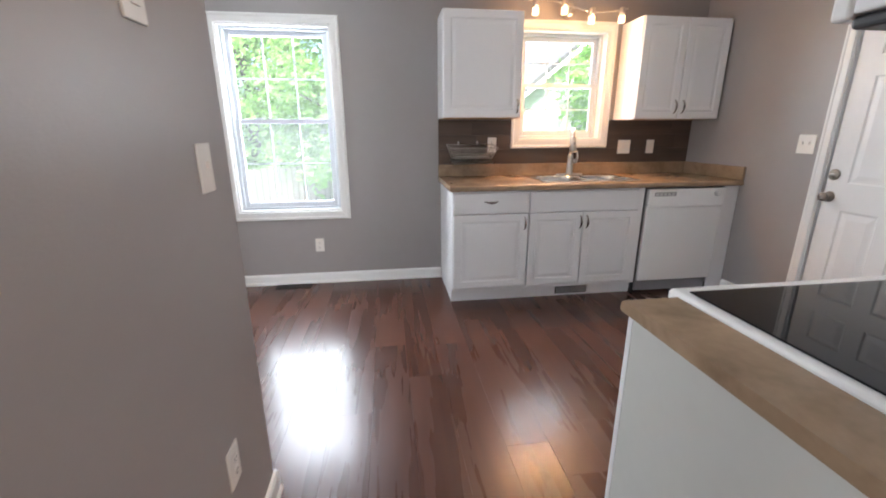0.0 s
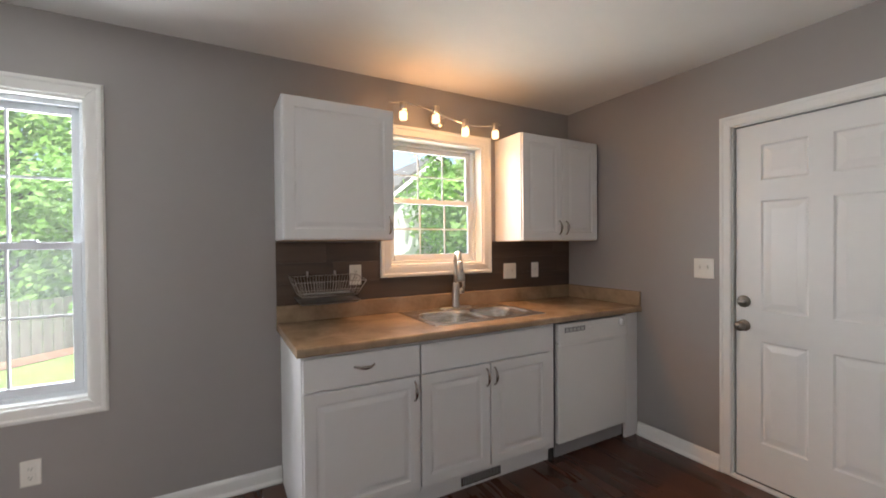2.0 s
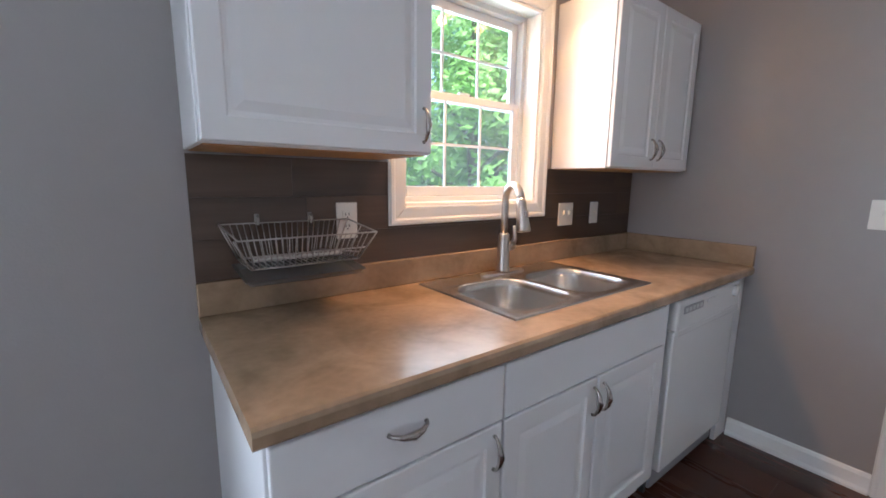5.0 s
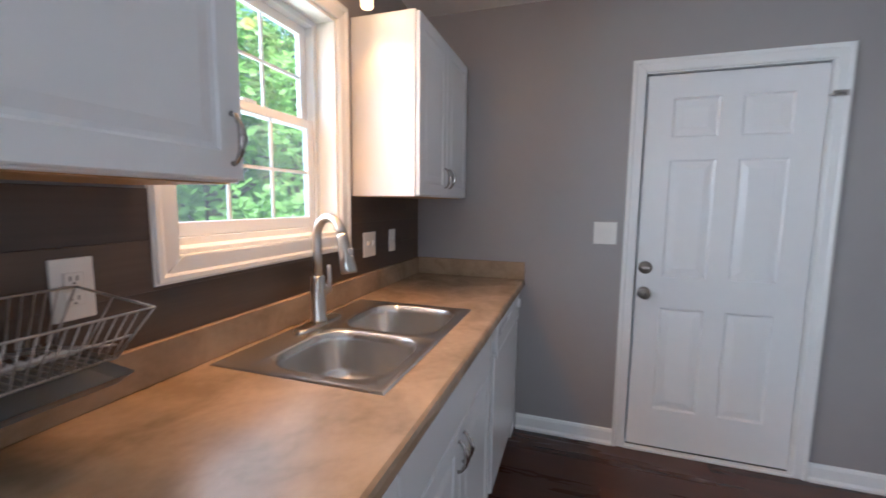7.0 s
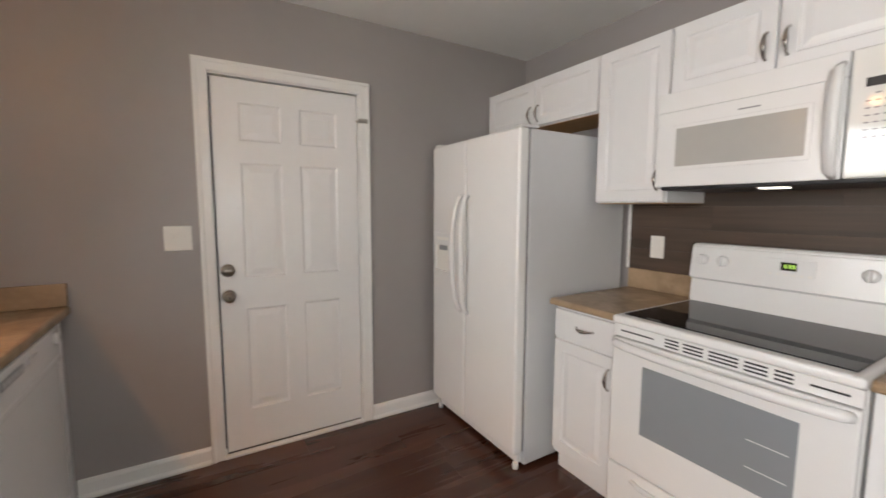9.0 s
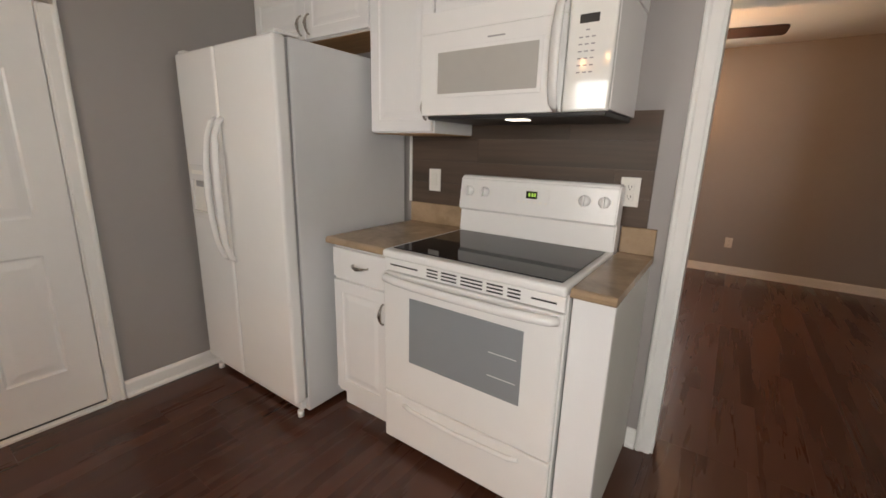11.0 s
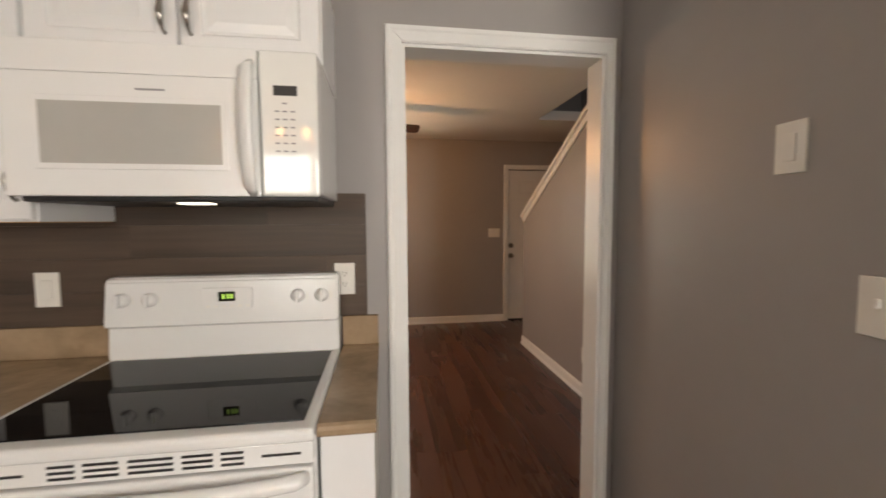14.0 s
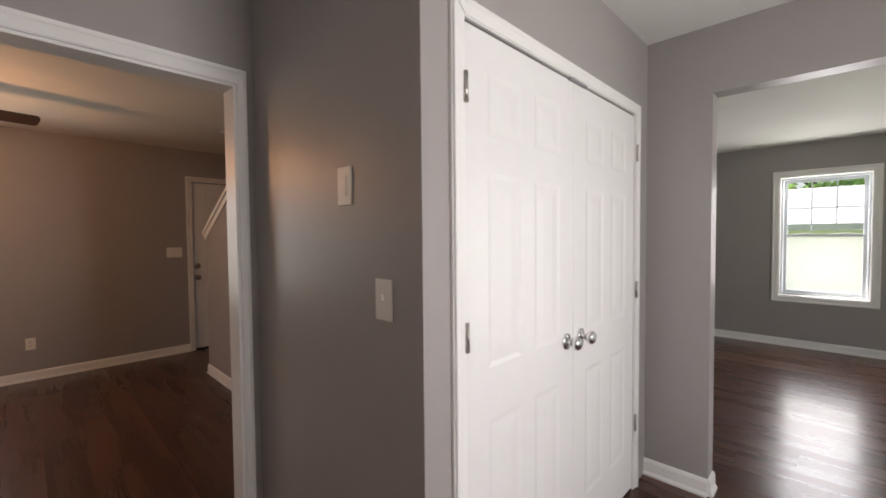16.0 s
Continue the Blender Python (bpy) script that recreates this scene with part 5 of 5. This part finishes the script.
# ---------------------------------------------------------------- living room ceiling fan
fx, fy = 0.62, -2.20
fn = thing("ceiling_fan", (fx, fy, H), "dark wooden ceiling fan with a lit glass bowl", "ceiling fan")
part("canopy", lathe(bmesh.new(), (fx, fy, H - 0.001), (0, 0, -1), [(0, 0.07), (0.03, 0.065), (0.05, 0.03), (0.06, 0.012), (0.10, 0.012), (0.105, 0.05), (0.12, 0.10), (0.20, 0.105), (0.23, 0.06), (0.235, 0.0)], 24), VENT, fn)
part("light_bowl", lathe(bmesh.new(), (fx, fy, H - 0.24), (0, 0, -1), [(0, 0.06), (0.01, 0.11), (0.05, 0.10), (0.085, 0.06), (0.095, 0.0)], 24), BULB, fn, "lit frosted bowl")
for k in range(4):
    a = radians(190 + 90 * k)
    dx, dy = math.cos(a), math.sin(a)
    bm = bmesh.new()
    loft(bm, [rrect(0.17, 0.70, -0.065, 0.065, 0.03, 0.0), rrect(0.17, 0.70, -0.065, 0.065, 0.03, 0.013)], True)
    bm.faces.new(list(bm.verts)[:28][::-1])
    bmesh.ops.recalc_face_normals(bm, faces=bm.faces)
    bm.transform(pose(fx, fy, H - 0.205, -17, 0, math.degrees(a)))
    bl = part("blade", bm, FANWOOD, fn)
    part("blade_iron", tube([(fx + dx * 0.09, fy + dy * 0.09, H - 0.17), (fx + dx * 0.2, fy + dy * 0.2, H - 0.190)], 0.012, 8), VENT, fn)
lamp("fan_light_bulb", "POINT", pose(fx, fy, H - 0.40), 11.5, (1.0, 0.50, 0.21), 0.08)

# ---------------------------------------------------------------- outdoors
GZ = -0.95
solid("ground", box(-400, 400, -400, 400, GZ - 0.3, GZ), GRASS, (0, 0, GZ), "green lawn of the back yard", "lawn", kind="structure")
ALONG = pose(-4.4, 11.8, 0, 0, 0, 45.7)


def turned(bm):
    bm.transform(ALONG)
    return bm


solid("soil_bed", turned(box(-9, 18, -0.75, -0.05, GZ + 0.004, GZ + 0.03, bevel=0.01)), SOIL, (-4.4, 11.8, GZ), "strip of bare reddish soil along the fence", "soil", kind="structure")
fe = thing("fence", (-4.4, 11.8, GZ), "weathered grey wooden board fence behind the lawn", "fence")
for k in range(130):
    u = -9 + k * 0.2
    h = 1.2 + random.uniform(-0.02, 0.02)
    part("board", turned(box(u + 0.004, u + 0.185, 0.0, 0.022, GZ + 0.02, GZ + h, bevel=0.004, seg=1)), FENCE, fe)
for z in (0.3, 0.95):
    part("rail", turned(box(-9, 17, 0.0225, 0.07, GZ + z, GZ + z + 0.09)), FENCE, fe)
for k in range(12):
    part("post", turned(box(-9 + k * 2.4, -8.9 + k * 2.4, 0.0705, 0.17, GZ, GZ + 1.22)), FENCE, fe)
pt = thing("deck_rail", (-2.7, 6.15, GZ), "red-stained wooden deck railing with upright boards", "railing")
for k in range(8):
    part("board", box(-3.30 + k * 0.127, -3.185 + k * 0.127, 6.10, 6.125, GZ, 0.84, bevel=0.003, seg=1), REDWOOD, pt)
part("top_rail", box(-3.32, -2.28, 6.07, 6.15, 0.8405, 0.88, bevel=0.004), REDWOOD, pt)


def tree(x, y, h, r, mat, seed, label, low=0.3):
    """Trunk with limbs, and a crown of many small leaves gathered in clumps."""
    rnd = random.Random(seed)
    th = thing("tree", (x, y, GZ), label, "tree", "trees behind the yard")
    bm = bmesh.new()
    ring_tube(bm, [(x, y, GZ), (x + 0.1, y, GZ + h * 0.3), (x - 0.05, y + 0.1, GZ + h * 0.6), (x, y, GZ + h * 0.9)], [0.22, 0.16, 0.10, 0.03], 8)
    for k in range(9):
        z = GZ + h * (low + 0.5 * k / 9)
        a = rnd.uniform(0, 6.28)
        l = r * rnd.uniform(0.5, 0.9)
        p = (x + math.cos(a) * l, y + math.sin(a) * l, z + h * 0.15)
        ring_tube(bm, [(x, y, z), (x + math.cos(a) * l * 0.5, y + math.sin(a) * l * 0.5, z + h * 0.1), p], [0.07, 0.05, 0.015], 6)
    part("trunk", bm, BARK, th)
    verts, faces = [], []
    clumps = []
    for k in range(105):
        a, q, zz = rnd.uniform(0, 6.28), r * math.sqrt(rnd.random()), rnd.random()
        taper = 1.0 - 0.55 * abs(zz - 0.4)
        clumps.append((x + math.cos(a) * q * taper, y + math.sin(a) * q * taper, GZ + h * (low - 0.12 + (1.1 - low) * zz), rnd.uniform(0.45, 1.0)))
    for cx, cy, cz, cr in clumps:
        for _ in range(90):
            d = Vector((rnd.gauss(0, 1), rnd.gauss(0, 1), rnd.gauss(0, 0.8))).normalized() * cr * rnd.uniform(0.3, 1.0)
            c = Vector((cx, cy, cz)) + d
            u = Vector((rnd.gauss(0, 1), rnd.gauss(0, 1), rnd.gauss(0, 0.6))).normalized()
            v = u.orthogonal().normalized()
            s = rnd.uniform(0.06, 0.15)
            n = len(verts)
            verts += [c - u * s, c + v * s * 0.55 - u * 0.1 * s, c + u * s, c - v * s * 0.55 - u * 0.1 * s]
            faces.append((n, n + 1, n + 2, n + 3))
    me = bpy.data.meshes.new("crown")
    me.from_pydata([p - ORIGIN[th] for p in verts], [], faces)
    me.materials.append(mat)
    ob = new("crown", me)
    ob.parent = th
    tagged(ob, kind="stuff")
    return th


for k, (x, y, h, r, mat, low) in enumerate(((-7.0, 13.5, 8.5, 2.6, LEAF, 0.22), (-4.6, 14.6, 8.5, 2.6, LEAF2, 0.2), (-1.2, 13.8, 9.0, 2.6, LEAF, 0.22), (1.5, 12.4, 8.0, 2.2, LEAF2, 0.2), (8.1, 13.8, 8.5, 2.1, LEAF, 0.2), (10.2, 12.6, 8.0, 2.4, LEAF2, 0.2),
                                             (-5.2, 17, 11, 3.2, LEAF2, 0.15), (0.8, 17.5, 11, 3.2, LEAF2, 0.15), (15.5, 18, 11, 3.2, LEAF, 0.15), (11.5, 15, 10, 3.0, LEAF, 0.15), (-11, 15, 10, 3.2, LEAF, 0.15))):
    tree(x, y, h, r, mat, k + 3, "broad leafy green tree beyond the fence", low)
tree(6.3, 9.2, 7.0, 2.1, LEAF2, 60, "broad leafy green tree at the side of the yard", 0.12)
tree(9.2, 9.4, 8.5, 2.5, LEAF, 61, "broad leafy green tree at the side of the yard", 0.1)
tree(-23.5, 1.0, 8.0, 2.8, LEAF2, 41, "leafy green tree behind the neighbouring house", 0.2)
tree(-23.0, 4.8, 8.0, 2.8, LEAF, 42, "leafy green tree behind the neighbouring house", 0.2)
tree(-12.2, 6.5, 7.0, 2.4, LEAF2, 40, "leafy green tree beside the neighbouring house", 0.2)
# the white house behind the trees, beyond the sink window
hb = thing("neighbour_house", (8.0, 16, GZ), "white lap-sided house with a pale shingled gable roof behind trees", "house")
def roof_z(x):
    return 5.0 - 0.8 * abs(x - 8.0)


bm = bmesh.new()
gp = [(3.9, GZ), (12.1, GZ), (12.1, roof_z(12.1)), (8.0, 5.0), (3.9, roof_z(3.9))]
a = [bm.verts.new((x, 16.03, z)) for x, z in gp]
b = [bm.verts.new((x, 22.0, z)) for x, z in gp]
for k in range(5):
    bm.faces.new((a[k], a[(k + 1) % 5], b[(k + 1) % 5], b[k]))
bm.faces.new(a[::-1])
bm.faces.new(b)
bmesh.ops.recalc_face_normals(bm, faces=bm.faces)
part("wall", bm, SIDING, hb)
for k in range(28):
    z = GZ + 0.1 + k * 0.2
    w = min(4.1, (5.0 - z - 0.2) / 0.8)
    if w > 0.2:
        part("siding_board", box(8.0 - w, 8.0 + w, 16.0, 16.029, z, z + 0.188), SIDING, hb)
for s in (-1, 1):
    bm = bmesh.new()
    q = [(8.0, 5.02), (8.0 + s * 4.5, roof_z(12.5) + 0.02), (8.0 + s * 4.5, roof_z(12.5) + 0.2), (8.0, 5.2)]
    a = [bm.verts.new((x, 15.7, z)) for x, z in q]
    b = [bm.verts.new((x, 22.3, z)) for x, z in q]
    for k in range(4):
        bm.faces.new((a[k], a[(k + 1) % 4], b[(k + 1) % 4], b[k]))
    bm.faces.new(a[::-1])
    bm.faces.new(b)
    bmesh.ops.recalc_face_normals(bm, faces=bm.faces)
    part("roof", bm, ROOF, hb)
    bm = bmesh.new()
    q = [(8.0, 4.84), (8.0 + s * 4.5, roof_z(12.5) - 0.16), (8.0 + s * 4.5, roof_z(12.5) + 0.015), (8.0, 5.015)]
    a = [bm.verts.new((x, 15.68, z)) for x, z in q]
    b = [bm.verts.new((x, 15.74, z)) for x, z in q]
    for k in range(4):
        bm.faces.new((a[k], a[(k + 1) % 4], b[(k + 1) % 4], b[k]))
    bm.faces.new(a[::-1])
    bm.faces.new(b)
    bmesh.ops.recalc_face_normals(bm, faces=bm.faces)
    part("rake_board", bm, SIDING, hb)
# the neighbour's house beyond the west window
nh = thing("neighbour_house", (-14, 1, GZ), "pale lap-sided house with a grey shingle roof", "house")
part("wall", box(-20, -13.0, -5, 5, GZ, 1.5), SIDING, nh)
for k in range(12):
    z = GZ + 0.05 + k * 0.19
    part("siding_board", box(-13.0, -12.975, -5, 5, z, z + 0.178), SIDING, nh)
bm = bmesh.new()
rp = [(-12.6, 1.42), (-16.5, 2.55), (-20.4, 1.42)]
a = [bm.verts.new((x, -5.4, z)) for x, z in rp]
b = [bm.verts.new((x, 5.4, z)) for x, z in rp]
c = [bm.verts.new((x, -5.4, z + 0.15)) for x, z in rp]
d = [bm.verts.new((x, 5.4, z + 0.15)) for x, z in rp]
for p, q in ((a, b), (c, d)):
    for k in (0, 1):
        bm.faces.new((p[k], p[k + 1], q[k + 1], q[k]))
bm.faces.new((a[0], b[0], d[0], c[0]))
bm.faces.new((a[2], b[2], d[2], c[2]))
part("roof", bm, material("pale_shingle", (0.36, 0.36, 0.37), 0.9, vary=0.2, scale=5, stretch=(6, 1, 6), bump=0.5), nh)

# ---------------------------------------------------------------- backsplash and floor boards
bs = thing("backsplash", (1.35, NY, 1.016), "dark brown wood-look planks behind the sink", "backsplash", kind="structure")


def plank_rows(parent, x0, x1, z0, z1, ya, yb, rows, seed, holes=()):
    rnd = random.Random(seed)
    hgt = (z1 - z0) / rows
    for r in range(rows):
        x = x0 - rnd.uniform(0, 0.8)
        while x < x1:
            xe = x + 0.92
            p, q = max(x, x0), min(xe, x1)
            za, zb = z0 + r * hgt + 0.0002, z0 + (r + 1) * hgt - 0.0002
            segs = [(p, q, za, zb)]
            for h0, h1, k0, k1 in holes:
                out = []
                for s0, s1, t0, t1 in segs:
                    if s1 <= h0 or s0 >= h1 or t1 <= k0 or t0 >= k1:
                        out.append((s0, s1, t0, t1))
                        continue
                    if s0 < h0:
                        out.append((s0, h0, t0, t1))
                    if s1 > h1:
                        out.append((h1, s1, t0, t1))
                    if t0 < k0:
                        out.append((max(s0, h0), min(s1, h1), t0, k0))
                segs = out
            for s0, s1, t0, t1 in segs:
                if s1 - s0 > 0.012:
                    part("plank", box(s0 + 0.0002, s1 - 0.0002, ya, yb, t0, t1, bevel=0.0004, seg=1), SPLASH, parent)
            x = xe


plank_rows(bs, 0.206, EX - 0.002, 1.0165, 1.380, NY - 0.009, NY - 0.0005, 3, 5, [(SMALL[0] - 0.069, SMALL[1] + 0.069, SMALL[2] - 0.069, 3)])
b2 = thing("backsplash", (0.95, 0, 1.016), "dark grey-brown wood-look planks behind the stove", "backsplash", kind="structure")
plank_rows(b2, 0.347, 1.594, 1.0165, 1.482, 0.0005, 0.009, 4, 8)
solid("backsplash_edge_trim", box(1.5945, 1.612, 0.0005, 0.012, 1.0165, 1.380), TRIM, (1.6, 0.006, 1.016), "thin white trim at the backsplash's end", "trim", kind="structure")


def floor_boards(x0, x1, y0, y1, rnd, wide=0.19, long=1.21):
    out = []
    x = x0
    while x < x1 - 0.01:
        xe = min(x + wide, x1)
        y = y0 - rnd.uniform(0, long)
        while y < y1 - 0.005:
            ye = y + long
            p, q = max(y, y0), min(ye, y1)
            if q - p > 0.01:
                out.append((x + 0.0002, xe - 0.0002, p + 0.0002, q - 0.0002))
            y = ye
        x = xe
    return out


rnd = random.Random(12)
kitchen = floor_boards(WX - 0.2, EX + 0.1, -0.13, NY + 0.1, rnd)
for x0, x1, y0, y1 in kitchen:
    part("plank", box(x0, x1, y0, y1, -0.0075, 0.0, bevel=0.0003, seg=1), FLOOR, floor)
verts, faces = [], []
for x0, x1, y0, y1 in floor_boards(WX - 0.05, EX + 0.1, LY - 0.1, -0.131, rnd) + floor_boards(RX - 0.1, WX - 0.205, FARS - 0.05, NY + 0.1, rnd):
    n = len(verts)
    e = 0.0002
    verts += [(x0, y0, -0.0075), (x1, y0, -0.0075), (x1, y1, -0.0075), (x0, y1, -0.0075), (x0, y0, -e), (x1, y0, -e), (x1, y1, -e), (x0, y1, -e),
              (x0 + e, y0 + e, 0), (x1 - e, y0 + e, 0), (x1 - e, y1 - e, 0), (x0 + e, y1 - e, 0)]
    for s in (0, 4):
        faces += [(n + s + k, n + s + (k + 1) % 4, n + s + 4 + (k + 1) % 4, n + s + 4 + k) for k in range(4)]
    faces.append((n + 8, n + 9, n + 10, n + 11))
me = bpy.data.meshes.new("far_planks")
me.from_pydata(verts, [], faces)
me.materials.append(FLOOR)
ob = new("far_planks", me)
ob.parent = floor
tagged(ob, "dark laminate boards of the rooms beyond", kind="stuff")
